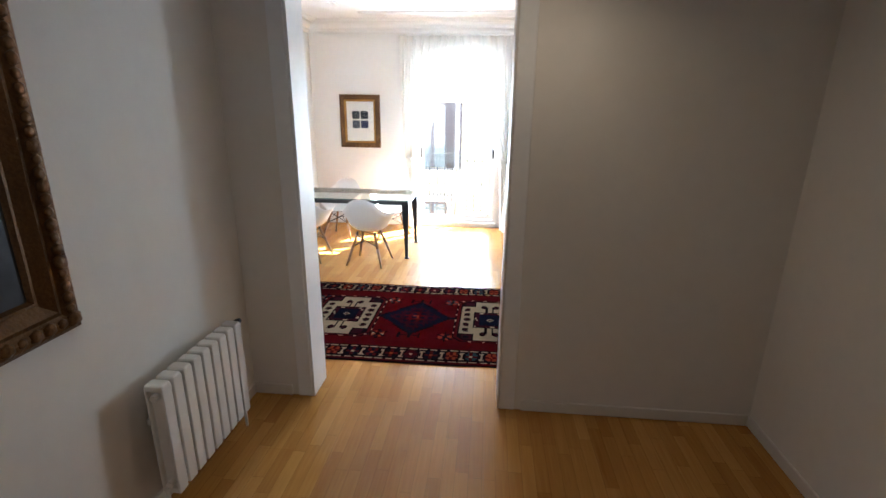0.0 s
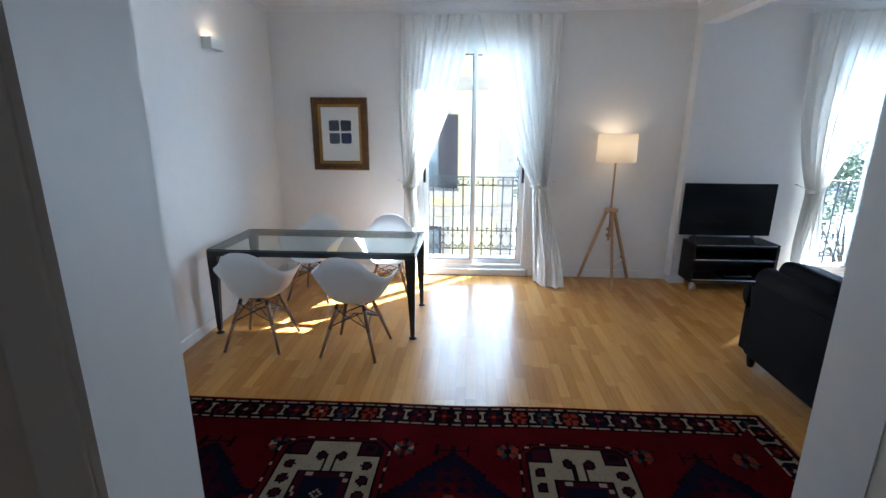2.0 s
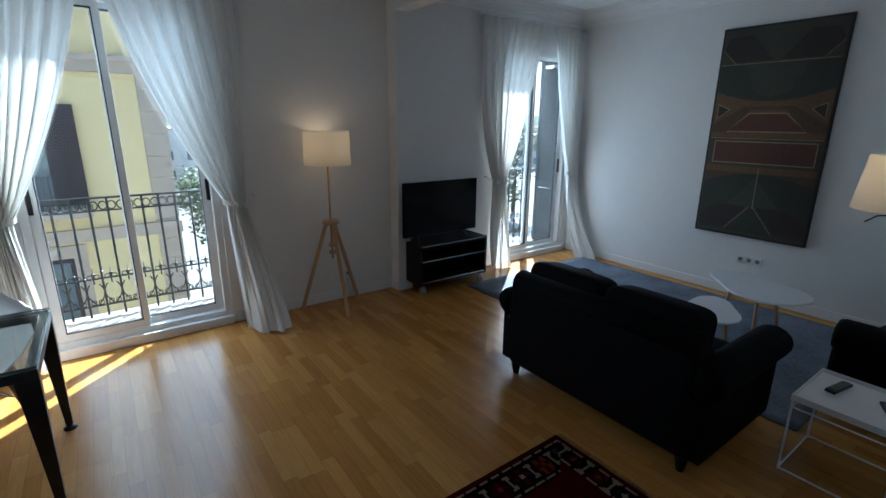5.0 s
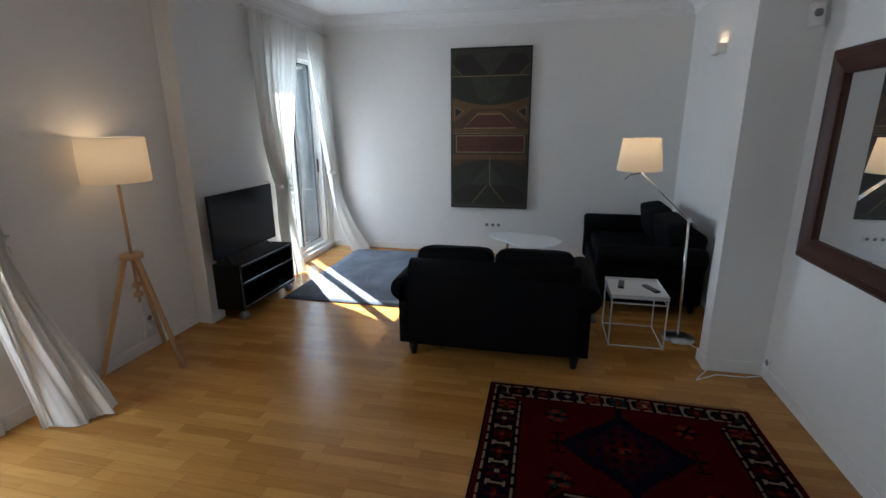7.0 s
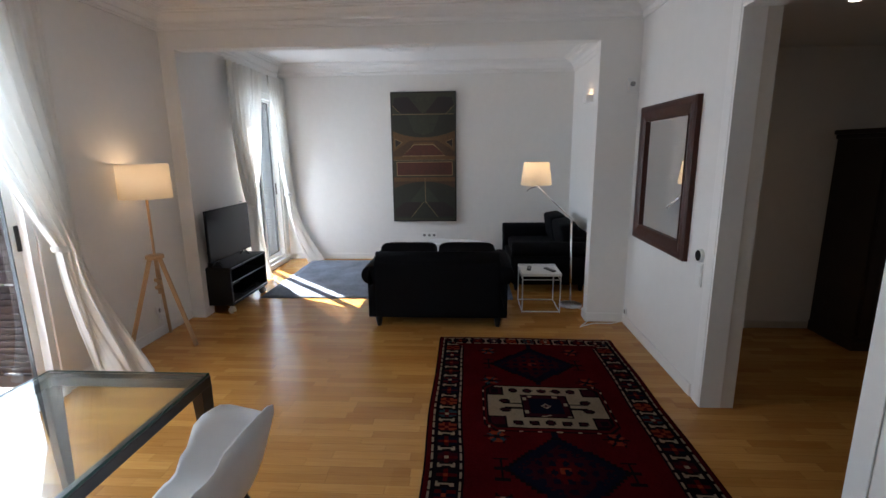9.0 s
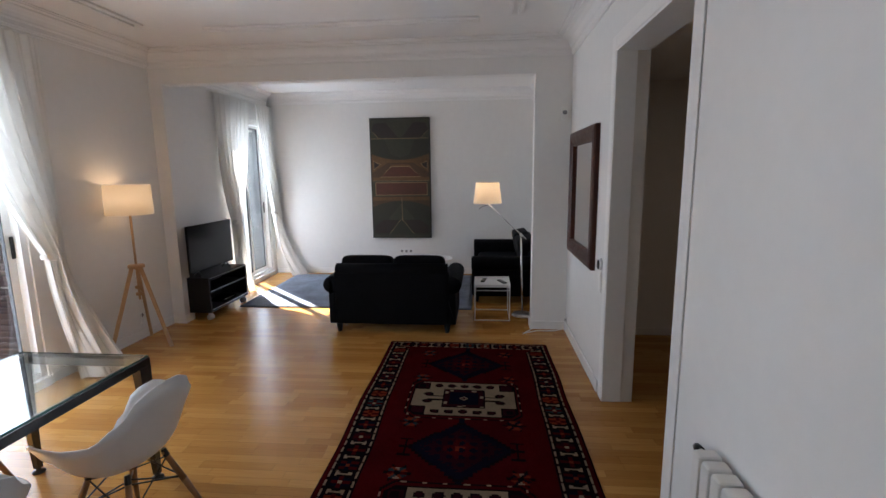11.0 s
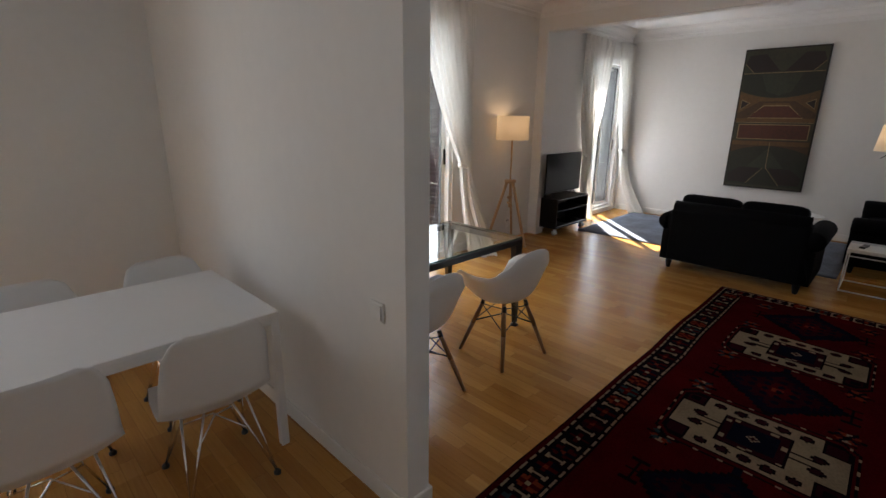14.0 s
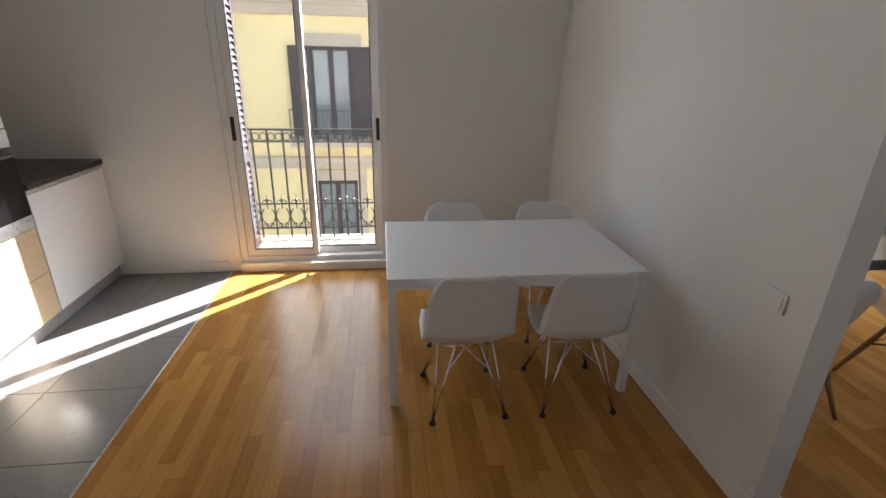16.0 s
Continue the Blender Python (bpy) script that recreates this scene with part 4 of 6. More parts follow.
def loveseat(at, turn, label, w=0.735, d=0.88):
    """A two-seat sofa with rolled arms; it faces +y, its back at y = 0."""
    s = thing("loveseat", label, "sofa", at, turn, "black sofas")
    part("base", bx(-w + 0.16, 0.03, 0.10, w - 0.16, d - 0.03, 0.30, 0.02), M_LEATHER, s)
    bm = bmesh.new()
    box(bm, -w + 0.10, 0.0, 0.10, w - 0.10, 0.20, 0.70, 0.05, 4)
    part("backrest", bm, M_LEATHER, s, "", True)
    bm = bmesh.new()
    tube(bm, (-w + 0.12, 0.085, 0.69), (w - 0.12, 0.085, 0.69), 0.085, 0.085, 20)
    part("back_roll", bm, M_LEATHER, s, "", True)
    for sx in (-1, 1):
        pts = [(sx * (w - 0.17), 0.10), (sx * (w - 0.17), 0.50)]
        for k in range(15):
            a = radians(150 - k * 23)
            pts.append((sx * (w - 0.075 + 0.105 * math.cos(a)), 0.545 + 0.095 * math.sin(a)))
        pts += [(sx * (w - 0.035), 0.44), (sx * (w - 0.035), 0.10)]
        arm = part("arm", profile_y(bmesh.new(), pts, 0.015, d, 0.06), M_LEATHER, s, "", True)
        bm = bmesh.new()
        pipe(bm, [(sx * (w - 0.075) + 0.085 * math.cos(a), d - 0.002, 0.545 + 0.075 * math.sin(a)) for a in (k * math.tau / 24 for k in range(24))], 0.005, 6, True)
        part("arm_piping", bm, M_LEATHER, arm)
        part("seat_cushion", superball(bmesh.new(), (sx * (w - 0.17) / 2, 0.52, 0.375), ((w - 0.18) / 2, 0.36, 0.085), 0.35, 0.25), M_LEATHER, s, "", True)
        tilt = Matrix.Rotation(radians(-10), 3, "X")
        part("back_cushion", superball(bmesh.new(), (sx * (w - 0.15) / 2, 0.20, 0.66), ((w - 0.165) / 2, 0.12, 0.185), 0.30, 0.26, turn=tilt), M_LEATHER, s, "", True)
        for yy in (0.07, d - 0.07):
            part("foot", lathe(bmesh.new(), [(0, 0), (0.020, 0), (0.022, 0.008), (0.034, 0.07), (0.036, 0.105), (0, 0.105)], (sx * (w - 0.13), yy, 0), 14), M_BLACKWOOD, s, "", True)
    return s


loveseat((3.065, 3.895, 0), -90, "black leather two-seat sofa with rolled arms, seen from behind")
loveseat((5.17, 2.10, 0), 0, "black leather two-seat sofa with rolled arms against the wall", 0.88, 0.95)

# grey rug under the sofas
bm = bmesh.new()
rows = []
for j in range(31):
    y = 3.05 + 3.10 * j / 30
    rows.append([(4.01 + 2.0 * i / 20, y, 0.012 + 0.002 * noise.noise((i * 0.7, j * 0.7, 1))) for i in range(21)])
surface(bm, rows)
rug = part("grey_rug", bm, M_GREYRUG, None, "", True)
thick(rug, 0.011, -1)
tagged(rug, "plain blue-grey short-pile rug under the sofas", "rug")


def television():
    x0, x1, yb, z0, z1 = 3.30, 4.25, 6.375, 0.60, 1.162
    t = thing("television", "flat black television, switched off, on a low black stand", "television")
    part("back_case", bx(x0 + 0.06, yb - 0.03, z0 + 0.04, x1 - 0.06, yb, z1 - 0.05, 0.01), M_BLACK, t)
    part("bezel", bx(x0, yb - 0.055, z0, x1, yb - 0.03, z1, 0.005), M_BLACKGLOSS, t)
    part("screen", bx(x0 + 0.012, yb - 0.0565, z0 + 0.022, x1 - 0.012, yb - 0.0545, z1 - 0.012), mat("tv_screen", (0.004, 0.004, 0.005), 0.16, vary=0.02), t, "dark glossy screen")
    for sx in (-1, 1):
        bm = bmesh.new()
        c = (x0 + x1) / 2 + sx * 0.30
        pipe(bm, [(c, yb - 0.04, z0 + 0.01), (c + sx * 0.02, yb - 0.10, 0.5385)], 0.008, 8)
        pipe(bm, [(c, yb - 0.04, z0 + 0.01), (c + sx * 0.02, yb + 0.02, 0.5385)], 0.008, 8)
        part("foot", bm, M_BLACK, t)


television()


def tv_stand():
    x0, x1, y0, y1, z0, z1 = 3.405, 4.30, 6.175, 6.40, 0.10, 0.53
    t = thing("tv_stand", "low black wooden television stand on castors with two shelves", "tv stand", (0, 0, 0))
    k = 0.03
    part("top_panel", bx(x0, y0, z1 - k, x1, y1 + 0.16, z1, 0.003), M_BLACKWOOD, t)
    part("bottom_panel", bx(x0, y0, z0, x1, y1 + 0.16, z0 + k, 0.003), M_BLACKWOOD, t)
    part("side_panel", bx(x0, y0, z0 + k, x0 + k, y1 + 0.16, z1 - k, 0.003), M_BLACKWOOD, t)
    part("side_panel", bx(x1 - k, y0, z0 + k, x1, y1 + 0.16, z1 - k, 0.003), M_BLACKWOOD, t)
    part("back_panel", bx(x0 + k, y1 + 0.13, z0 + k, x1 - k, y1 + 0.15, z1 - k), M_BLACKWOOD, t)
    part("shelf", bx(x0 + k, y0 + 0.015, 0.335, x1 - k, y1 + 0.12, 0.355, 0.002), M_BLACKWOOD, t)
    bm = bmesh.new()
    for z in (0.357, z0 + k + 0.0, z1 - 0.012):
        box(bm, x0 + k, y0 - 0.004, z, x1 - k, y0 + 0.001, z + 0.006)
    part("metal_edge", bm, M_STEEL, t, "thin steel edge strip")
    for X in (x0 + 0.06, x1 - 0.06):
        for Y in (y0 + 0.05, y1 + 0.10):
            c = part("castor", tube(bmesh.new(), (X, Y, 0.075), (X, Y, 0.10), 0.022), M_STEEL, t)
            bm = bmesh.new()
            for o in (-0.018, 0.018):
                tube(bm, (X + o - 0.008, Y, 0.036), (X + o + 0.008, Y, 0.036), 0.036, 0.036, 18)
            part("wheel", bm, M_STEEL, c, "", True)
            part("castor_fork", bx(X - 0.008, Y - 0.02, 0.04, X + 0.008, Y + 0.02, 0.078), M_STEEL, c)
    return t


tv_stand()
tagged(part("set_top_box", bx(3.80, 6.24, 0.1305, 4.10, 6.42, 0.165, 0.004), M_BLACKGLOSS), "slim black set-top box on the lower shelf", "set-top box")


def wall_painting():
    """Tall canvas of dark green and brown panels; face towards -x."""
    y0, y1, z0, z1 = 3.785, 4.81, 0.635, 2.662
    p = thing("wall_painting", "tall dark abstract painting in green and russet bands", "painting", (XE - 0.002, (y0 + y1) / 2, (z0 + z1) / 2), -90)
    w, h = y1 - y0, z1 - z0
    C = {k: mat("canvas_" + k, c, 0.6, vary=0.4, scale=12, bump=0.3, bump_scale=120) for k, c in (
        ("ground", (0.010, 0.008, 0.007)), ("green", (0.022, 0.024, 0.015)), ("slate", (0.034, 0.037, 0.024)), ("moss", (0.040, 0.038, 0.022)), ("umber", (0.020, 0.012, 0.009)),
        ("brown", (0.062, 0.031, 0.013)), ("ochre", (0.110, 0.058, 0.019)), ("russet", (0.072, 0.021, 0.011)), ("line", (0.24, 0.17, 0.085)))}
    part("canvas", bx(-w / 2, -0.035, -h / 2, w / 2, 0, h / 2, 0.004), C["ground"], p)
    level = [0.0355]

    def poly(tone, pts):
        level[0] += 0.00025
        bm = bmesh.new()
        bm.faces.new([bm.verts.new((u * w / 2, -level[0], v * h / 2)) for u, v in pts])
        bmesh.ops.recalc_face_normals(bm, faces=bm.faces)
        part("painted_shape", bm, C[tone], p)

    def outlined(tone, pts, t=0.022):
        """A shape with a thin pale line round it."""
        poly("line", pts)
        cu, cv = sum(p[0] for p in pts) / len(pts), sum(p[1] for p in pts) / len(pts)
        du, dv = max(abs(p[0] - cu) for p in pts), max(abs(p[1] - cv) for p in pts)
        poly(tone, [(cu + (u - cu) * (1 - t / du), cv + (v - cv) * (1 - t * 0.5 / dv)) for u, v in pts])

    def stroke(a, b, t=0.009):
        d = Vector((b[0] - a[0], (b[1] - a[1]) * 2)).normalized()
        n = (-d.y * t, d.x * t / 2)
        poly("line", [(a[0] - n[0], a[1] - n[1]), (b[0] - n[0], b[1] - n[1]), (b[0] + n[0], b[1] + n[1]), (a[0] + n[0], a[1] + n[1])])
    poly("moss", [(-0.965, -0.98), (0.965, -0.98), (0.965, 0.98), (-0.965, 0.98)])
    for sx in (-1, 1):
        poly("umber", [(sx * 0.94, 0.80), (sx * 0.86, 0.91), (sx * 0.46, 0.92), (sx * 0.06, 0.68), (sx * 0.72, 0.68)])
        stroke((sx * 0.95, 0.80), (sx * 0.70, 0.67), 0.006)
    poly("green", [(-0.955, 0.42)] + [(u / 10, 0.32 + 0.10 * (u / 9.55) ** 2) for u in range(-9, 10)] + [(0.955, 0.42), (0.955, 0.66), (-0.955, 0.66)])
    poly("slate", [(-0.50, 0.655), (0.50, 0.655), (0.30, 0.40), (0.0, 0.35), (-0.30, 0.40)])
    stroke((-0.95, 0.663), (0.95, 0.663))
    poly("ochre", [(-0.955, -0.02)] + [(0.955, -0.02), (0.955, 0.415)] + [(u / 10, 0.315 + 0.10 * (u / 9.55) ** 2) for u in range(9, -10, -1)] + [(-0.955, 0.415)])
    poly("brown", [(-0.60, 0.03), (-0.95, 0.03), (-0.95, 0.10), (-0.42, 0.27), (0.42, 0.27), (0.95, 0.10), (0.95, 0.03), (0.60, 0.03), (0.30, 0.24), (-0.30, 0.24)])
    for sx in (-1, 1):
        outlined("umber", [(sx * 0.90, 0.30), (sx * 0.90, 0.15), (sx * 0.66, 0.245)][::sx], 0.03)
    outlined("russet", [(-0.31, 0.212), (0.31, 0.212), (0.68, 0.03), (-0.68, 0.03)])
    stroke((-0.95, -0.03), (0.95, -0.03), 0.007)
    outlined("russet", [(-0.86, -0.055), (0.89, -0.055), (0.89, -0.272), (-0.86, -0.272)])
    poly("brown", [(-0.955, -0.29), (0.955, -0.29), (0.955, -0.50), (-0.955, -0.50)])
    poly("ochre", [(-0.955, -0.30), (0.955, -0.30), (0.955, -0.36), (-0.955, -0.36)])
    poly("green", [(-0.955, -0.95), (0.955, -0.95), (0.955, -0.47)] + [(u / 10, -0.365 - 0.105 * (u / 9.55) ** 2) for u in range(9, -10, -1)] + [(-0.955, -0.47)])
    poly("slate", [(0.0, -0.40), (0.46, -0.68), (0.0, -0.70), (-0.46, -0.68)])
    for sx in (-1, 1):
        poly("umber", [(sx * 0.10, -0.69), (sx * 0.62, -0.69), (sx * 0.93, -0.80), (sx * 0.90, -0.92), (sx * 0.44, -0.92)])
        stroke((sx * 0.04, -0.69), (sx * 0.42, -0.93), 0.006)
    stroke((0.02, -0.31), (0.03, -0.70), 0.008)

wall_painting()
wall_socket("wall_socket", "row of three white wall sockets under the painting", (XE, 4.235, 0.40), -90, 3)


def hung_mirror():
    x0, x1, z0, z1 = 2.035, 3.10, 0.942, 2.115
    m = thing("wall_mirror", "large mirror in a broad reddish-brown wooden frame", "mirror", ((x0 + x1) / 2, YR + 0.002, (z0 + z1) / 2), 180)
    w, h = x1 - x0, z1 - z0
    part("frame", frame_ring(bmesh.new(), w, h, 0.13, 0.05, [(0, 0), (0, 0.035), (0.015, 0.045), (0.05, 0.05), (0.09, 0.040), (0.115, 0.030), (0.13, 0.012)]), M_DARKWOOD, m)
    bead = frame_ring(bmesh.new(), w - 0.24, h - 0.24, 0.02, 0.03, [(0, 0.030), (0, 0.034), (0.008, 0.034), (0.012, 0.014)])
    part("inner_bead", bead, M_DARKWOOD, m)
    part("mirror_glass", bx(-w / 2 + 0.12, -0.013, -h / 2 + 0.12, w / 2 - 0.12, -0.009, h / 2 - 0.12), M_MIRROR, m)


hung_mirror()
th = thing("thermostat", "round white thermostat with a dark face by the doorway", "thermostat", (1.845, YR, 1.03), 180)
bm = tube(bmesh.new(), (0, -0.022, 0), (0, 0, 0), 0.045, 0.048, 28)
part("body", bm, M_PLATE, th, "", True)
part("dial", tube(bmesh.new(), (0, -0.025, 0), (0, -0.0215, 0), 0.036, 0.038, 28), M_BLACKGLOSS, th)
light_switch("white double light switch by the doorway", (1.84, YR, 0.90), 180, 2)
al = thing("motion_sensor", "small white alarm sensor high on the wall", "sensor", (BX0, 2.06, 2.335), -90)
part("body", bx(-0.035, -0.045, -0.065, 0.035, 0, 0.065, 0.010), M_PLATE, al)
part("lens", superball(bmesh.new(), (0, -0.045, 0.01), (0.024, 0.010, 0.022), 0.8, 0.8, 14, 8), M_GREYTILE, al, "", True)


def reading_lamp():
    b = Vector((3.83, 2.415, 0))
    t = thing("reading_lamp", "chrome floor lamp with a jointed arm and pale shade, lit", "floor lamp")
    part("base", lathe(bmesh.new(), [(0, 0), (0.13, 0), (0.132, 0.006), (0.12, 0.018), (0.02, 0.028), (0.0, 0.028)], b, 32), M_STEEL, t, "", True)
    part("pole", tube(bmesh.new(), b + Vector((0, 0, 0.02)), b + Vector((0, 0.03, 1.01)), 0.010), M_CHROME, t, "", True)
    head = Vector((3.83, 2.845, 1.38))
    bm = bmesh.new()
    for o in (-0.014, 0.014):
        tube(bm, (b.x + o, 2.385, 0.945), (b.x + o, head.y, head.z), 0.006)
    part("arm", bm, M_CHROME, t, "", True)
    part("joint", tube(bmesh.new(), (b.x - 0.025, 2.445, 1.0), (b.x + 0.025, 2.445, 1.0), 0.018), M_CHROME, t)
    bm = bmesh.new()
    pipe(bm, [(head.x, head.y - 0.02, head.z - 0.02), (head.x, head.y + 0.06, head.z - 0.035), (head.x, head.y + 0.10, head.z - 0.07)], 0.004, 6)
    part("handle", bm, M_BLACK, t)
    sh = part("shade", lathe(bmesh.new(), [(0.165, 0), (0.167, 0), (0.137, 0.245), (0.135, 0.245)], head + Vector((0, 0, 0.0)), 40), M_SHADE, t, "pale cloth tapered shade", True)
    part("lamp_holder", tube(bmesh.new(), head - Vector((0, 0, 0.02)), head + Vector((0, 0, 0.07)), 0.016), M_CHROME, t)
    part("bulb", lathe(bmesh.new(), [(0, 0.165), (0.02, 0.16), (0.032, 0.135), (0.028, 0.105), (0.014, 0.08), (0.013, 0.06)], head, 16), M_BULB, t, "", True)
    point_light("reading_lamp_light", head + Vector((0, 0, 0.19)), 0.18, 0.05, WARM)


reading_lamp()


def wire_table():
    x0, x1, y0, y1, h = 3.575, 4.01, 2.585, 2.995, 0.43
    t = thing("side_table", "small white square side table with a thin wire frame", "side table")
    bm = bmesh.new()
    for X in (x0, x1):
        for Y in (y0, y1):
            tube(bm, (X, Y, 0), (X, Y, h - 0.02), 0.006, 0.006, 8)
    for z in (0.008,):
        pipe(bm, [(x0, y0, z), (x1, y0, z), (x1, y1, z), (x0, y1, z)], 0.006, 8, True)
    for z in (h - 0.06,):
        pipe(bm, [(x0, y0, z), (x1, y0, z), (x1, y1, z), (x0, y1, z)], 0.005, 8, True)
    part("wire_frame", bm, M_FRAME, t)
    bm = bmesh.new()
    box(bm, x0 - 0.008, y0 - 0.008, h - 0.02, x1 + 0.008, y1 + 0.008, h - 0.010)
    for a in ((x0 - 0.008, y0 - 0.008, x1 + 0.008, y0 - 0.004), (x0 - 0.008, y1 + 0.004, x1 + 0.008, y1 + 0.008), (x0 - 0.008, y0 - 0.004, x0 - 0.004, y1 + 0.004), (x1 + 0.004, y0 - 0.004, x1 + 0.008, y1 + 0.004)):
        box(bm, a[0], a[1], h - 0.010, a[2], a[3], h + 0.012)
    part("tray_top", bm, M_FRAME, t)


wire_table()


def remote(at, turn):
    r = thing("remote_control", "black remote control lying on the side table", "remote control", at, turn, "remote controls")
    part("body", bx(-0.024, -0.09, 0, 0.024, 0.09, 0.016, 0.005), M_BLACK, r)
    bm = bmesh.new()
    for i in range(3):
        for j in range(7):
            box(bm, -0.017 + i * 0.013, -0.075 + j * 0.02, 0.0155, -0.009 + i * 0.013, -0.064 + j * 0.02, 0.0180)
    part("buttons", bm, M_GREYTILE, r)


remote((3.87, 2.89, 0.420), 80)
remote((3.80, 2.67, 0.420), -65)


def pebble_table(at, turn, rx, ry, h, legs):
    t = thing("coffee_table", "white rounded coffee table on three splayed wooden legs", "coffee table", at, turn, "nested coffee tables")
    pts = []
    for k in range(64):
        a = k * math.tau / 64
        r = 1 + 0.14 * math.cos(3 * a) * 0.8 + 0.08 * math.cos(2 * a)
        pts.append((rx * r * math.cos(a), ry * r * math.sin(a)))
    bm = bmesh.new()
    rows = [[(x * s, y * s, z) for x, y in pts] for s, z in ((0.0, h - 0.018), (0.97, h - 0.018), (1.0, h - 0.012), (1.0, h - 0.005), (0.985, h), (0.0, h))]
    surface(bm, rows, closed=True)
    bmesh.ops.remove_doubles(bm, verts=bm.verts, dist=1e-4)
    bmesh.ops.recalc_face_normals(bm, faces=bm.faces)
    part("tabletop", bm, M_SHELL, t)
    for k in range(3):
        a = k * math.tau / 3 + 0.3
        part("leg", tube(bmesh.new(), (0.75 * rx * math.cos(a), 0.75 * ry * math.sin(a), 0), (0.5 * rx * math.cos(a), 0.5 * ry * math.sin(a), h - 0.018), 0.010, 0.016), M_BEECH, t, "", True)


pebble_table((4.50, 3.83, 0.013), 20, 0.27, 0.21, 0.39, 3)
pebble_table((5.04, 3.74, 0.013), 60, 0.40, 0.29, 0.485, 3)
wall_sconce((5.12, YR, 2.40), 180, 0.07)
wall_socket("wall_socket", "white floor-level wall socket on the pier", (3.25, YR, 0.13), 180, 1)
bm = bmesh.new()
pts = []
for k in range(40):
    t = k / 39
    pts.append((3.95 - 0.72 * t + 0.10 * math.sin(5 * t), 2.40 + 0.10 * math.sin(7 * t + 0.4) - 0.03 * t, 0.006))
pts.append((3.24, 2.30, 0.006))
pts += [(3.24, 2.12, 0.006), (3.25, 1.99, 0.03), (3.27, 1.965, 0.13)]
pipe(bm, pts, 0.004, 6)
tagged(part("lamp_cable", bm, M_SHELL), "thin white cable lying on the floor by the pier", "cable")

# ---- kitchen ----
def white_table():
    x0, x1, y0, y1, h = -2.795, -1.475, 4.748, 5.615, 0.745
    t = thing("kitchen_table", "plain white rectangular table with square metal legs", "table")
    part("tabletop", bx(x0, y0, h - 0.022, x1, y1, h, 0.004), M_SHELL, t)
    bm = bmesh.new()
    box(bm, x0 + 0.01, y0 + 0.008, h - 0.062, x1 - 0.01, y0 + 0.028, h - 0.022)
    box(bm, x0 + 0.01, y1 - 0.028, h - 0.062, x1 - 0.01, y1 - 0.008, h - 0.022)
    box(bm, x0 + 0.01, y0 + 0.028, h - 0.062, x0 + 0.03, y1 - 0.028, h - 0.022)
    box(bm, x1 - 0.03, y0 + 0.028, h - 0.062, x1 - 0.01, y1 - 0.028, h - 0.022)
    part("apron", bm, M_FRAME, t)
    for X in (x0 + 0.004, x1 - 0.044):
        for Y in (y0 + 0.004, y1 - 0.044):
            part("leg", bx(X, Y, 0.0, X + 0.04, Y + 0.04, h - 0.022, 0.003), M_FRAME, t)


white_table()

BACK = [(0.0, 0.225, 0.412, 0.185, 0.0), (0.08, 0.205, 0.432, 0.205, 0.002), (0.25, 0.10, 0.412, 0.225, 0.018), (0.42, -0.03, 0.400, 0.232, 0.030), (0.54, -0.12, 0.412, 0.236, 0.045),
        (0.64, -0.178, 0.480, 0.228, 0.050), (0.76, -0.205, 0.600, 0.222, 0.050), (0.88, -0.230, 0.730, 0.206, 0.035), (0.96, -0.246, 0.806, 0.172, 0.020), (1.0, -0.252, 0.832, 0.118, 0.012)]


def side_shell():
    """Moulded seat and back in one sheet; it faces +y."""
    rows = []
    for j in range(31):
        s = j / 30
        y, z, hw, lift = along(BACK, s)
        row = []
        up = smoothstep(0.45, 0.70, s)
        for i in range(17):
            u = -1 + i / 8
            k = abs(u) ** 2.4 * lift
            row.append((u * hw, y + k * up * 1.3, z + k * (1 - up) + 0.0))
        rows.append(row)
    bm = surface(bmesh.new(), rows)
    bmesh.ops.recalc_face_normals(bm, faces=bm.faces)
    return bm


def wire_chair(at, turn):
    c = thing("side_chair", "white moulded plastic chair on a chromed wire base with black feet", "chair", at, turn, "chairs round the white table")
    s = part("seat_shell", side_shell(), M_SHELL, c, "", True)
    thick(s, 0.007)
    feet = []
    for sx in (-1, 1):
        for sy in (-1, 1):
            feet.append((sx * 0.19, sy * 0.20))
    for fx, fy in feet:
        sx, sy = math.copysign(1, fx), math.copysign(1, fy)
        part("base_wire", tube(bmesh.new(), (fx, fy, 0.012), (sx * 0.055, sy * 0.085, 0.405), 0.0055, 0.0055, 8), M_CHROME, c, "chromed steel wire", True)
        part("base_wire", tube(bmesh.new(), (fx, fy, 0.012), (sx * 0.135, sy * 0.015, 0.405), 0.0055, 0.0055, 8), M_CHROME, c, "chromed steel wire", True)
    for sx in (-1, 1):
        part("base_wire", tube(bmesh.new(), (sx * 0.14, -0.10, 0.405), (sx * 0.14, 0.10, 0.405), 0.005, 0.005, 8), M_CHROME, c, "chromed steel wire", True)
        part("base_wire", tube(bmesh.new(), (-0.14, sx * 0.085, 0.405), (0.14, sx * 0.085, 0.405), 0.005, 0.005, 8), M_CHROME, c, "chromed steel wire", True)
        part("base_wire", pipe(bmesh.new(), [(sx * 0.115, -0.12, 0.24), (0.0, sx * 0.01, 0.31), (-sx * 0.115, 0.12, 0.24)], 0.0045, 6), M_CHROME, c, "chromed steel wire", True)
    for fx, fy in feet:
        part("foot", lathe(bmesh.new(), [(0, 0), (0.017, 0), (0.017, 0.012), (0.009, 0.022), (0, 0.022)], (fx, fy, 0), 12), M_RUBBER, c, "black rubber foot", True)
    return c


ch = wire_chair((-2.40, 4.81, 0), 2)
copy_thing(ch, pose(-1.81, 4.80, 0, 0, 0, -2))
copy_thing(ch, pose(-2.335, 5.50, 0, 0, 0, 178))
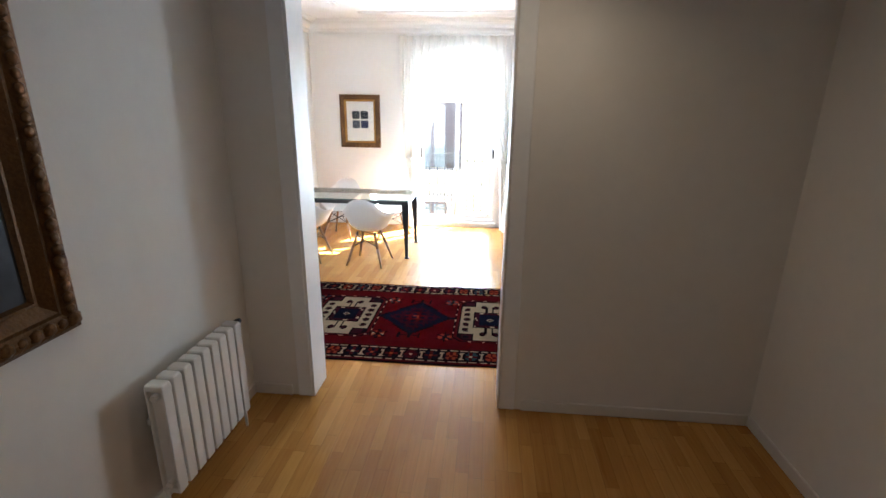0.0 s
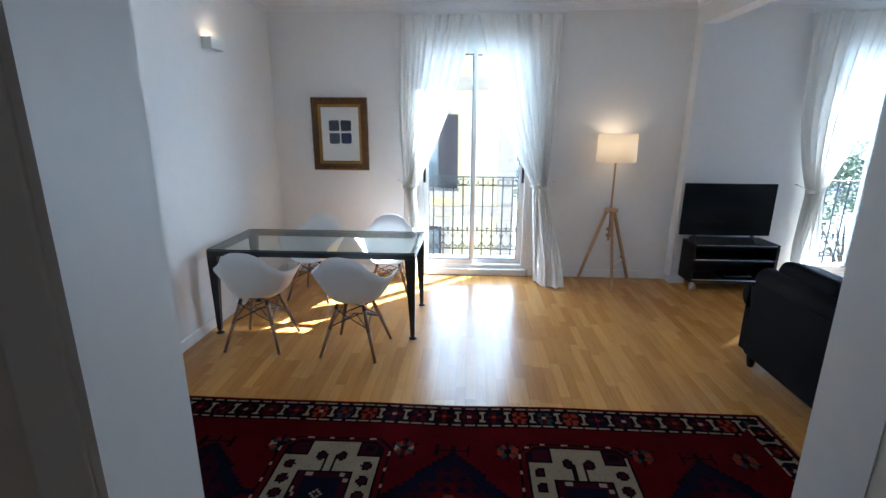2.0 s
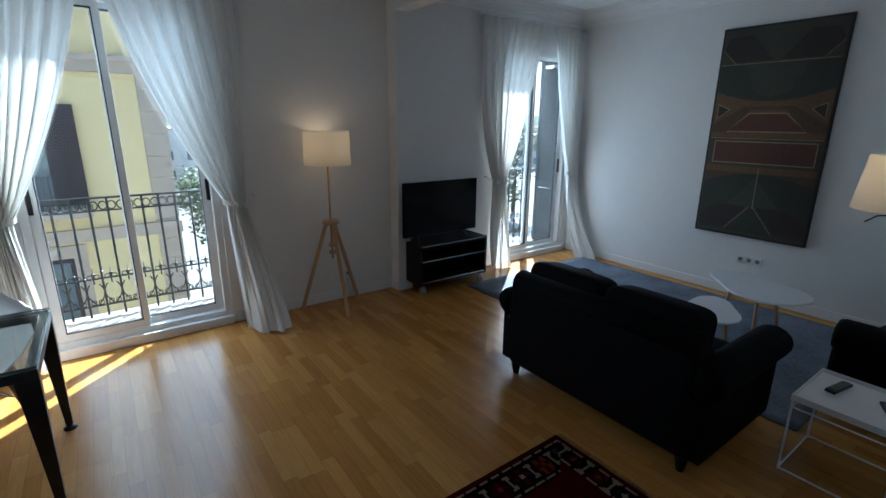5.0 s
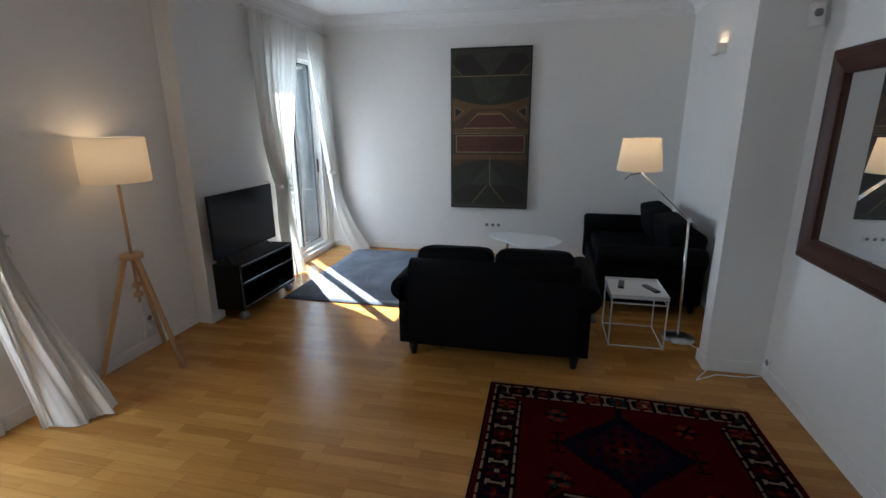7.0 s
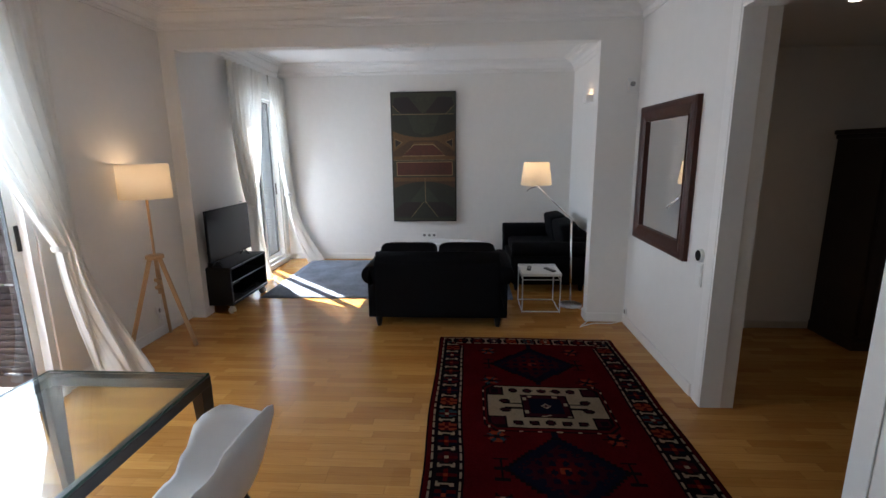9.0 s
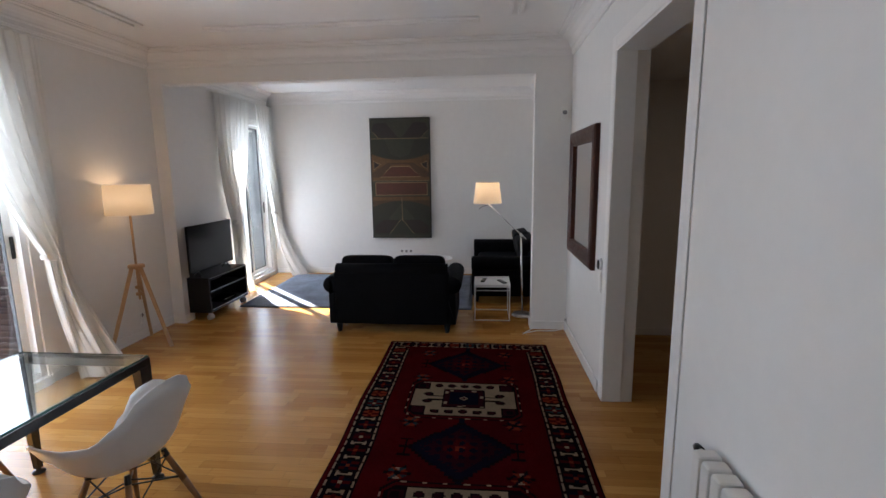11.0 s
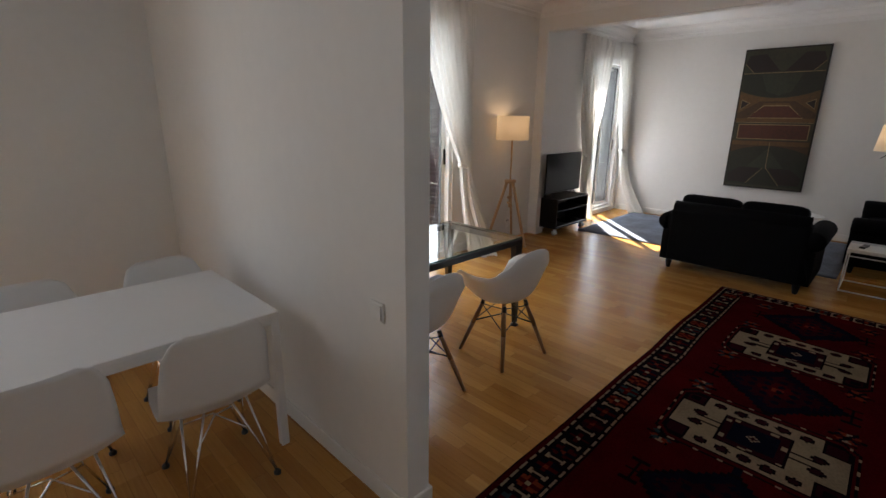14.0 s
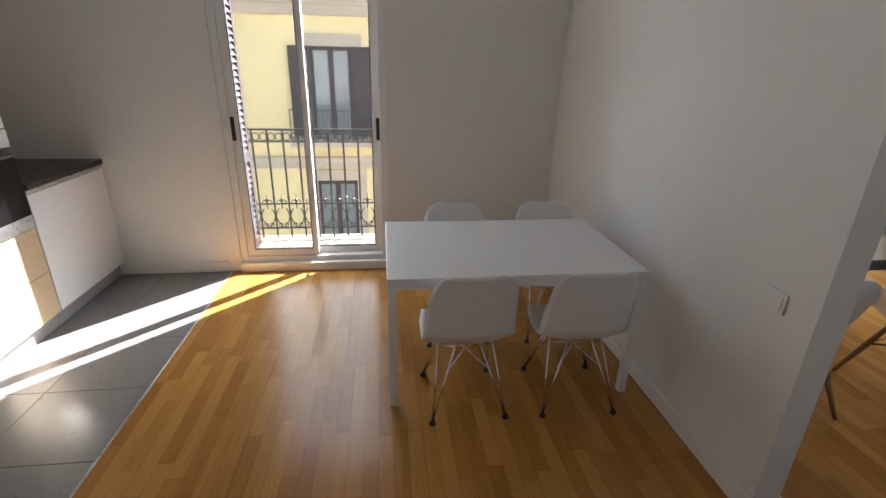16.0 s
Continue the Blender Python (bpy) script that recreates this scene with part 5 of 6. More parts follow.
copy_thing(ch, pose(-1.705, 5.50, 0, 0, 0, 182))

KX = -4.94        # front of the kitchen units


def base_unit():
    y0, y1 = 5.77, YF - 0.004
    u = thing("base_cabinet", "white kitchen base cabinet with a plain white front", "cabinet")
    part("body", bx(XW + 0.002, y0, 0.11, KX - 0.022, y1, 0.925), M_SHELL, u)
    d = part("door", bx(KX - 0.020, y0 + 0.003, 0.115, KX, y1 - 0.002, 0.895, 0.002), M_SHELL, u, "plain white door")
    part("grip_strip", bx(KX - 0.014, y0 + 0.003, 0.898, KX - 0.002, y1 - 0.002, 0.922), M_STEEL, d)
    part("plinth", bx(KX - 0.06, y0 - 0.002, 0.0, KX - 0.045, y1, 0.11), M_PLINTH, u)
    w = tagged(part("worktop", bx(XW + 0.002, y0, 0.928, KX + 0.015, y1, 0.965, 0.004), M_COUNTER), "dark brown kitchen worktop", "worktop")
    tagged(part("wall_upstand", bx(XW + 0.002, y0 + 0.05, 0.966, XW + 0.018, y1, 1.00), M_COUNTER), "dark worktop upstand against the wall", "upstand")


base_unit()


def oven_column():
    y0, y1 = 5.16, 5.765
    u = thing("oven_cabinet", "tall pale wood kitchen cabinet with a built-in oven", "cabinet")
    part("body", bx(XW + 0.002, y0, 0.11, KX - 0.022, y1, 2.15), M_PALEWOOD, u)
    part("drawer", bx(KX - 0.020, y0 + 0.003, 0.115, KX, y1 - 0.003, 0.40, 0.002), M_PALEWOOD, u)
    part("drawer", bx(KX - 0.020, y0 + 0.003, 0.404, KX, y1 - 0.003, 0.70, 0.002), M_PALEWOOD, u)
    part("upper_door", bx(KX - 0.020, y0 + 0.003, 1.30, KX, y1 - 0.003, 2.147, 0.002), M_SHELL, u, "plain white upper door")
    part("plinth", bx(KX - 0.06, y0, 0.0, KX - 0.045, y1, 0.11), M_PLINTH, u)
    o = thing("oven", "built-in steel and black glass oven", "oven")
    part("door_glass", bx(KX - 0.015, y0 + 0.012, 0.785, KX + 0.012, y1 - 0.012, 1.16, 0.004), M_BLACKGLOSS, o)
    part("lower_trim", bx(KX - 0.015, y0 + 0.012, 0.705, KX + 0.008, y1 - 0.012, 0.782, 0.003), M_STEEL, o)
    part("control_panel", bx(KX - 0.015, y0 + 0.012, 1.195, KX + 0.010, y1 - 0.012, 1.292, 0.003), M_STEEL, o)
    part("vent_strip", bx(KX - 0.015, y0 + 0.012, 1.163, KX + 0.004, y1 - 0.012, 1.192), M_BLACK, o)
    bm = bmesh.new()
    tube(bm, (KX + 0.045, y0 + 0.05, 1.155), (KX + 0.045, y1 - 0.05, 1.155), 0.010)
    for yy in (y0 + 0.09, y1 - 0.09):
        tube(bm, (KX + 0.0, yy, 1.155), (KX + 0.045, yy, 1.155), 0.007)
    part("handle", bm, M_STEEL, o, "steel bar handle", True)
    for k in range(2):
        part("knob", tube(bmesh.new(), (KX + 0.010, y0 + 0.12 + k * 0.36, 1.238), (KX + 0.034, y0 + 0.12 + k * 0.36, 1.238), 0.020, 0.017, 18), M_STEEL, o)


oven_column()


def far_unit(y0, y1):
    u = thing("base_cabinet", "pale wood kitchen base cabinet under the worktop", "cabinet")
    part("body", bx(XW + 0.002, y0, 0.11, KX - 0.022, y1, 0.925), M_PALEWOOD, u)
    d = part("door", bx(KX - 0.020, y0 + 0.003, 0.115, KX, y1 - 0.003, 0.895, 0.002), M_PALEWOOD, u)
    part("grip_strip", bx(KX - 0.014, y0 + 0.003, 0.898, KX - 0.002, y1 - 0.003, 0.922), M_STEEL, d)
    part("plinth", bx(KX - 0.06, y0, 0.0, KX - 0.045, y1, 0.11), M_PLINTH, u)


far_unit(4.66, 5.15)
far_unit(4.04, 4.65)
tagged(part("worktop", bx(XW + 0.002, 4.04, 0.928, KX + 0.015, 5.155, 0.965, 0.004), M_COUNTER), "dark brown kitchen worktop", "worktop")

# ---- hall ----
def radiator(at, turn, n, h, label, base=0.10, off=0.0, end=1):
    """A cast panel radiator of n columns along x, its back towards +y; the valve is at one end."""
    r = thing("radiator", label, "radiator", at, turn)
    p = 0.074
    w = n * p
    bm = bmesh.new()
    box(bm, -0.029, -0.105, 0.0, 0.029, -0.090, h - 0.012, 0.006)
    box(bm, -0.029, -0.030, 0.0, 0.029, -0.018, h - 0.012, 0.006)
    box(bm, -0.008, -0.092, 0.02, 0.008, -0.028, h - 0.02)
    box(bm, -0.030, -0.105, h - 0.035, 0.030, -0.018, h, 0.014, 3)
    box(bm, -0.030, -0.105, 0.0, 0.030, -0.018, 0.030, 0.010)
    for z in (0.05, h - 0.06):
        tube(bm, (-0.037, -0.06, z), (0.037, -0.06, z), 0.016, 0.016, 10)
    first = part("column", bm, M_RADIATOR, r)
    for k in range(n):
        ob = first if k == 0 else new("column", first.data)
        ob.parent = r
        ob.location = (-w / 2 + p * (k + 0.5), -off, base)
    y, z = -0.055 - off, base + h - 0.035
    v = part("valve", tube(bmesh.new(), (end * w / 2, y, z), (end * (w / 2 + 0.035), y, z), 0.012), M_STEEL, r, "", True)
    part("valve_knob", tube(bmesh.new(), (end * (w / 2 + 0.03), y, z), (end * (w / 2 + 0.065), y, z), 0.019, 0.015, 16), M_BLACK, v, "black valve knob", True)
    for sx in (-1, 1):
        part("wall_bracket", bx(sx * w * 0.36 - 0.012, -0.03 - off, base + 0.30, sx * w * 0.36 + 0.012, 0, base + 0.33), M_RADIATOR, r)
        part("pipe", tube(bmesh.new(), (sx * (w / 2 + 0.01), -0.058 - off, 0.0), (sx * (w / 2 + 0.01), -0.058 - off, base + 0.04), 0.008), M_RADIATOR, r, "", True)
    return r


radiator((HX0, 1.085, 0), 90, 9, 0.56, "white enamelled column radiator on the hall wall", 0.14, 0.06)
radiator((-0.50, YR, 0), 180, 12, 0.585, "white enamelled column radiator beside the doorway", end=-1)


def hall_painting():
    y0, y1, z0, z1 = -0.90, 0.585, 1.068, 2.40
    p = thing("framed_painting", "large dark still life in a carved dark gilt frame", "painting", (HX0 + 0.002, (y0 + y1) / 2, (z0 + z1) / 2), 90)
    w, h = y1 - y0, z1 - z0
    fr = part("frame", frame_ring(bmesh.new(), w, h, 0.13, 0.06, [(0, 0), (0, 0.04), (0.02, 0.058), (0.045, 0.062), (0.07, 0.045), (0.085, 0.05), (0.11, 0.030), (0.13, 0.016)]), M_GOLD, p)
    bm = bmesh.new()
    rnd = random.Random(12)
    for k in range(30):
        for sx in (-1, 1):
            for X, Z in ((sx * (w / 2 - 0.045), -h / 2 + 0.04 + k * (h - 0.08) / 29), (-w / 2 + 0.04 + k * (w - 0.08) / 29, sx * (h / 2 - 0.045))):
                bmesh.ops.create_icosphere(bm, subdivisions=1, radius=rnd.uniform(0.018, 0.032), matrix=Matrix.Translation((X, -0.060, Z)) @ Matrix.Diagonal((1, 0.4, 1, 1)))
    part("carved_ornament", bm, M_GOLD, fr, "carved gilt leaf ornament", True)["kind"] = "stuff"
    part("gilt_bead", frame_ring(bmesh.new(), w - 0.26, h - 0.26, 0.02, 0.03, [(0, 0.016), (0, 0.030), (0.010, 0.030), (0.02, 0.012)]), M_GOLD, fr)
    part("canvas", bx(-w / 2 + 0.12, -0.014, -h / 2 + 0.12, w / 2 - 0.12, -0.006, h / 2 - 0.12), mat("dark_canvas", (0.022, 0.024, 0.030), 0.4, vary=0.6, scale=7), p)
    tones = [mat("petal_grey", (0.20, 0.20, 0.19), 0.5, vary=0.5, scale=40), mat("petal_umber", (0.07, 0.045, 0.03), 0.5, vary=0.5, scale=40)]
    for k in range(16):
        bm = bmesh.new()
        cx, cz, r = rnd.uniform(0.10, 0.46), rnd.uniform(-0.48, -0.22), rnd.uniform(0.02, 0.055)
        bm.faces.new([bm.verts.new((cx + r * (1 + 0.3 * math.sin(5 * a + k)) * math.cos(a), -0.0145 - 0.0002 * k, cz + r * (1 + 0.3 * math.sin(5 * a + k)) * math.sin(a))) for a in (j * math.tau / 20 for j in range(20))][::-1])
        bmesh.ops.recalc_face_normals(bm, faces=bm.faces)
        part("painted_petal", bm, tones[k % 2], p)


hall_painting()


def armoire():
    x0, x1, y0, y1, h = 2.62, HX1 - 0.016, -0.90, 0.26, 1.90
    a = thing("armoire", "tall dark brown wooden wardrobe standing in the hall", "wardrobe")
    part("body", bx(x0 + 0.02, y0 + 0.02, 0.10, x1, y1 - 0.02, h - 0.08, 0.004), M_ARMOIRE, a)
    part("plinth", bx(x0 + 0.01, y0 + 0.01, 0.0, x1, y1 - 0.01, 0.10, 0.006), M_ARMOIRE, a)
    bm = bmesh.new()
    box(bm, x0, y0 + 0.0, h - 0.08, x1, y1, h - 0.04, 0.01)
    box(bm, x0 - 0.02, y0 - 0.02, h - 0.04, x1, y1 + 0.02, h, 0.01)
    part("cornice", bm, M_ARMOIRE, a)
    m = (y0 + y1) / 2
    for p, q in ((y0 + 0.04, m - 0.004), (m + 0.004, y1 - 0.04)):
        d = part("door", bx(x0, p, 0.13, x0 + 0.02, q, h - 0.11, 0.004), M_ARMOIRE, a)
        bm = bmesh.new()
        for z0, z1 in ((0.22, 0.85), (0.95, h - 0.20)):
            box(bm, x0 - 0.008, p + 0.08, z0, x0 + 0.002, q - 0.08, z1, 0.006)
        part("raised_panel", bm, M_ARMOIRE, d)
        kx = q - 0.05 if p < m - 0.1 else p + 0.05
        part("knob", tube(bmesh.new(), (x0 - 0.03, kx, 0.92), (x0, kx, 0.92), 0.014, 0.008), M_GOLDEDGE, d)


armoire()


def downlight(x, y):
    d = thing("ceiling_downlight", "small round recessed ceiling spotlight, lit", "ceiling light", (x, y, HZ), 0)
    part("ring", lathe(bmesh.new(), [(0.030, -0.004), (0.042, -0.006), (0.046, -0.003), (0.046, 0.0)], seg=28), M_STEEL, d, "", True)
    part("lens", lathe(bmesh.new(), [(0.0, -0.003), (0.031, -0.003), (0.031, -0.001), (0.0, -0.001)], seg=24), M_LED, d)
    la = bpy.data.lights.new("downlight_spot", "SPOT")
    la.energy, la.spot_size, la.spot_blend, la.color, la.shadow_soft_size = HALL, radians(165), 1.0, (1.0, 0.72, 0.46), 0.04
    ob = new("downlight_spot", la)
    ob.location = (x, y, HZ - 0.02)


HALL = 0.27
downlight(1.82, 1.25)
downlight(1.70, -0.60)

# ---- outside ----
def railing(x0, x1, y, label):
    """A wrought-iron balcony rail with scroll bands."""
    r = thing("balcony_railing", label, "railing", group="balcony railings")
    z0, z1 = 0.06, 1.09
    part("top_rail", bx(x0, y - 0.018, z1 - 0.012, x1, y + 0.018, z1 + 0.004), M_IRON, r)
    for z in (0.972, 0.36, 0.105):
        part("rail", bx(x0, y - 0.009, z - 0.006, x1, y + 0.009, z + 0.006), M_IRON, r)
    n = max(2, round((x1 - x0) / 0.137))
    d = (x1 - x0) / n
    first = ring = scroll = None
    for k in range(n + 1):
        x = x0 + k * d
        if first is None:
            bm = bmesh.new()
            tube(bm, (0, 0, z0 - 0.06), (0, 0, z1 - 0.012), 0.0095, 0.0095, 8)
            for z in (0.42, 0.972, 0.36):
                bmesh.ops.create_icosphere(bm, subdivisions=1, radius=0.016, matrix=Matrix.Translation((0, 0, z)))
            first = part("bar", bm, M_IRON, r)
            ob = first
        else:
            ob = new("bar", first.data)
            ob.parent = r
        ob.location = (x, y, 0)
        if k == n:
            break
        if ring is None:
            bm = bmesh.new()
            for cx in (-0.034, 0.034):
                pipe(bm, [(cx + 0.030 * math.cos(a), 0, 1.018 + 0.036 * math.sin(a)) for a in (j * math.tau / 14 for j in range(14))], 0.006, 6, True)
            ring = part("scroll_ring", bm, M_IRON, r)
            ob = ring
            bm = bmesh.new()
            for s in (-1, 1):
                pipe(bm, [(s * (0.004 + 0.060 * math.sin(t * 2.6)), 0, 0.11 + 0.20 * t) for t in (j / 12 for j in range(13))], 0.006, 6)
                pipe(bm, [(s * (0.028 + 0.020 * math.cos(a)), 0, 0.135 + 0.022 * math.sin(a)) for a in (j * math.tau / 12 for j in range(12))], 0.005, 6, True)
                pipe(bm, [(s * (0.026 + 0.020 * math.cos(a)), 0, 0.375 + 0.022 * math.sin(a)) for a in (j * math.tau / 12 for j in range(12))], 0.005, 6, True)
            tube(bm, (0, 0, 0.31), (0, 0, 0.46), 0.007, 0.002, 8)
            bmesh.ops.create_icosphere(bm, subdivisions=1, radius=0.015, matrix=Matrix.Translation((0, 0, 0.40)))
            scroll = part("scroll_finial", bm, M_IRON, r)
            ob2 = scroll
        else:
            ob, ob2 = new("scroll_ring", ring.data), new("scroll_finial", scroll.data)
            ob.parent = ob2.parent = r
        ob.location = ob2.location = (x + d / 2, y, 0)
    for xe in (x0, x1):
        bm = bmesh.new()
        for z in (z1 - 0.004, 0.972, 0.36, 0.105):
            box(bm, xe - 0.009, YF + 0.32, z - 0.006, xe + 0.009, y, z + 0.006)
        for q in range(3):
            tube(bm, (xe, YF + 0.40 + q * 0.13, 0.0), (xe, YF + 0.40 + q * 0.13, z1), 0.0075, 0.0075, 8)
        part("side_rail", bm, M_IRON, r)
    return r


for a, b in WINDOWS:
    slab = tagged(part("balcony_slab", bx(a - 0.20, YF + 0.32, -0.16, b + 0.20, 7.50, 0.0, 0.01), M_BALCONY), "small tiled balcony floor outside the glazed door", "balcony", kind="structure")
    railing(a - 0.15, b + 0.15, 7.42, "black wrought-iron balcony railing with scrolls")

GZ = -9.0
M_YELLOW = mat("yellow_render", (0.74, 0.59, 0.30), 0.85, vary=0.10, scale=3, bump=0.2, bump_scale=30)
M_STONE = mat("pale_stone", (0.46, 0.37, 0.28), 0.85, vary=0.18, scale=4, bump=0.3, bump_scale=20)
M_ASPHALT = mat("pale_paving", (0.24, 0.23, 0.21), 0.9, vary=0.15, scale=2)
M_WHITEB = mat("pale_facade", (0.62, 0.60, 0.56), 0.85, vary=0.1, scale=1)
M_LEAF = mat("leaves", (0.075, 0.11, 0.035), 0.6, vary=0.45, scale=3)
M_BARK = mat("bark", (0.11, 0.085, 0.06), 0.9, vary=0.3, scale=10)
M_HILL = mat("far_hill", (0.07, 0.095, 0.06), 1.0, vary=0.3, scale=0.05)
M_WINGLASS = mat("dark_window_glass", (0.16, 0.18, 0.18), 0.08, vary=0.25, scale=3)
tagged(part("ground", bx(-400, -200, GZ - 1, 400, 1500, GZ), M_ASPHALT), "pale paved street and open ground", "ground", kind="structure")


def facade_window(b, x, z, w, h, shut):
    """A shuttered window with a stone surround on the opposite house."""
    Y = 16.0
    win = part("window", bx(x - w / 2, Y - 0.02, z, x + w / 2, Y + 0.02, z + h), M_WINGLASS, b, "dark brown framed window")
    bm = bmesh.new()
    for q in ((x - w / 2 - 0.26, x - w / 2, z, z + h), (x + w / 2, x + w / 2 + 0.26, z, z + h), (x - w / 2 - 0.26, x + w / 2 + 0.26, z + h, z + h + 0.30)):
        box(bm, q[0], Y - 0.06, q[2], q[1], Y + 0.02, q[3])
    part("stone_surround", bm, M_STONE, win)
    bm = bmesh.new()
    for q in ((x - w / 2, x - w / 2 + 0.09), (x - 0.07, x + 0.07), (x + w / 2 - 0.09, x + w / 2)):
        box(bm, q[0], Y - 0.05, z, q[1], Y - 0.022, z + h)
    box(bm, x - w / 2 + 0.09, Y - 0.048, z + h - 0.10, x + w / 2 - 0.09, Y - 0.024, z + h)
    part("window_frame", bm, M_SHUTTER, win)
    if shut:
        for s in (-1, 1):
            bm = bmesh.new()
            a, c = sorted((x + s * w / 2, x + s * (w / 2 + 0.52)))
            box(bm, a, Y - 0.13, z, c, Y - 0.09, z + h)
            for k in range(int(h / 0.09) - 2):
                box(bm, a + 0.06, Y - 0.15, z + 0.10 + k * 0.09, c - 0.06, Y - 0.128, z + 0.14 + k * 0.09)
            part("shutter", bm, M_SHUTTER, win, "brown louvred shutter")
        bm = bmesh.new()
        box(bm, x - w / 2 - 0.52, Y - 0.62, z + 0.70, x + w / 2 + 0.52, Y - 0.58, z + 0.73)
        for k in range(24):
            xx = x - w / 2 - 0.52 + k * (w + 1.04) / 23
            box(bm, xx - 0.010, Y - 0.61, z - 0.02, xx + 0.010, Y - 0.59, z + 0.70)
        part("balcony_rail", bm, M_IRON, win)
        part("balcony_slab", bx(x - w / 2 - 0.56, Y - 0.65, z - 0.22, x + w / 2 + 0.56, Y, z - 0.02), M_STONE, win)


def opposite_house():
    b = thing("yellow_house", "yellow rendered house with stone trim and brown shutters", "house", (0, 0, 0))
    part("wall", bx(-16, 16.0, GZ, 2.0, 26, 7.5), M_YELLOW, b)
    first = None
    for k in range(32):
        z = GZ + k * 0.52
        w = 0.42 if k % 2 else 0.54
        if first is None:
            first = part("quoin", bx(-0.5, -0.03, 0.01, 0.03, 0.5, 0.51, 0.01, 1), M_STONE, b)
            ob = first
        else:
            ob = new("quoin", first.data)
            ob.parent = b
        ob.location = (2.36, 16.0, z)
    part("corner_fill", bx(1.9, 16.004, GZ, 2.34, 26, 7.5), M_STONE, b)
    for z, d, h in ((2.76, 0.16, 0.24), (3.00, 0.26, 0.12), (-1.05, 0.12, 0.30), (7.3, 0.6, 0.5)):
        part("string_course", bx(-16, 16.0 - d, z, 2.42, 16.0, z + h), M_STONE, b)
    part("roof", bx(-16.2, 15.5, 7.8, 2.7, 26.2, 8.0), M_STONE, b)
    for x in (-11.37, -7.73, -4.09, -0.45):
        facade_window(b, x, -0.17, 1.06, 2.23, True)
        facade_window(b, x, -3.41, 1.10, 2.0, False)
        facade_window(b, x, 3.9, 1.02, 2.2, True)


opposite_house()


def leaf_mesh(seed, n, size):
    """A crown of small leaf clumps with an uneven outline."""
    rnd = random.Random(seed)
    lobes = [(Vector((rnd.uniform(-1, 1), rnd.uniform(-1, 1), rnd.uniform(-0.5, 0.8))) * 0.62, rnd.uniform(0.35, 0.62)) for _ in range(11)]
    verts, faces = [], []
    for k in range(n):
        c, r = lobes[rnd.randrange(len(lobes))]
        d = Vector((rnd.gauss(0, 1), rnd.gauss(0, 1), rnd.gauss(0, 1))).normalized()
        p = (c + d * r * rnd.uniform(0.6, 1.05)) * size
        a = Vector((rnd.gauss(0, 1), rnd.gauss(0, 1), rnd.gauss(0, 0.6))).normalized()
        e = a.cross(d + Vector((0.01, 0.02, 0.9)))
        e = e.normalized() if e.length > 1e-3 else Vector((1, 0, 0))
        s = size * rnd.uniform(0.020, 0.048)
        i = len(verts)
        verts += [p - a * s, p + e * s * 0.6, p + a * s, p - e * s * 0.6]
        faces.append((i, i + 1, i + 2, i + 3))
    me = bpy.data.meshes.new("crown")
    me.from_pydata(verts, [], faces)
    me.materials.append(M_LEAF)
    return me


CROWNS = [leaf_mesh(s, 5600, 1.0) for s in (1, 2, 3)]


def tree(x, y, h, size, k):
    t = thing("street_tree", "leafy green street tree below the balcony", "tree", (x, y, GZ), k * 70, "street trees")
    bm = bmesh.new()
    tube(bm, (0, 0, 0), (0.05, 0.0, h * 0.55), 0.20, 0.13, 10)
    for a in range(5):
        q = a * math.tau / 5
        tube(bm, (0.05, 0, h * 0.52), (size * 0.5 * math.cos(q), size * 0.5 * math.sin(q), h * 0.82), 0.09, 0.03, 7)
    part("trunk", bm, M_BARK, t, "", True)
    c = new("crown", CROWNS[k % 3])
    c.parent = t
    c.location = (0, 0, h - size * 0.35)
    c.scale = (size, size, size * 0.85)


rnd = random.Random(21)
for k, (x, y, h, s) in enumerate(((4.4, 19.0, 8.6, 2.0), (7.5, 23, 8.2, 2.2), (11.5, 17.5, 8.0, 2.1), (12.5, 27, 9.0, 2.6), (17.5, 22, 8.3, 2.3), (22, 30, 9.0, 2.8), (8.5, 34, 9.0, 2.8), (30, 34, 9.4, 3.0), (19, 42, 10.0, 3.2), (42, 44, 10.5, 3.4), (25, 17, 8.0, 2.4))):
    tree(x, y, h, s, k)


def far_block(x, y, w, d, h):
    b = thing("far_building", "pale low building in the hazy distance", "building", (x, y, GZ), 0, "far buildings")
    part("wall", bx(-w / 2, 0, 0, w / 2, d, h), M_WHITEB, b)
    part("roof", bx(-w / 2 - 0.4, -0.4, h, w / 2 + 0.4, d + 0.4, h + 0.4), M_STONE, b)
    nx, nz = int(w / 3), int(h / 3.2)
    for j in range(nz):
        for i in range(nx):
            xx, zz = -w / 2 + (i + 0.5) * w / nx, 1.0 + j * 3.2
            part("window", bx(xx - 0.6, -0.05, zz, xx + 0.6, 0.05, zz + 1.5), M_WINGLASS, b)


for x, y, w, d, h in ((30, 70, 22, 10, 7.5), (58, 74, 24, 12, 8.6), (88, 82, 26, 12, 7.5), (12, 92, 26, 12, 9.0), (45, 120, 40, 14, 10.5), (120, 95, 34, 14, 9.0)):
    far_block(x, y, w, d, h)

rows = []
for j, (yy, k) in enumerate(((380, 0.0), (430, 0.55), (500, 1.0))):
    rows.append([(-300 + i * 30, yy, GZ + k * (16 + 14 * (0.5 + noise.noise((i * 0.23, 4.2, 0)))) * (1.0 if j else 0)) for i in range(41)])
tagged(part("far_hills", surface(bmesh.new(), rows), M_HILL, None, "", True), "low wooded hills on the horizon", "backdrop", kind="structure")

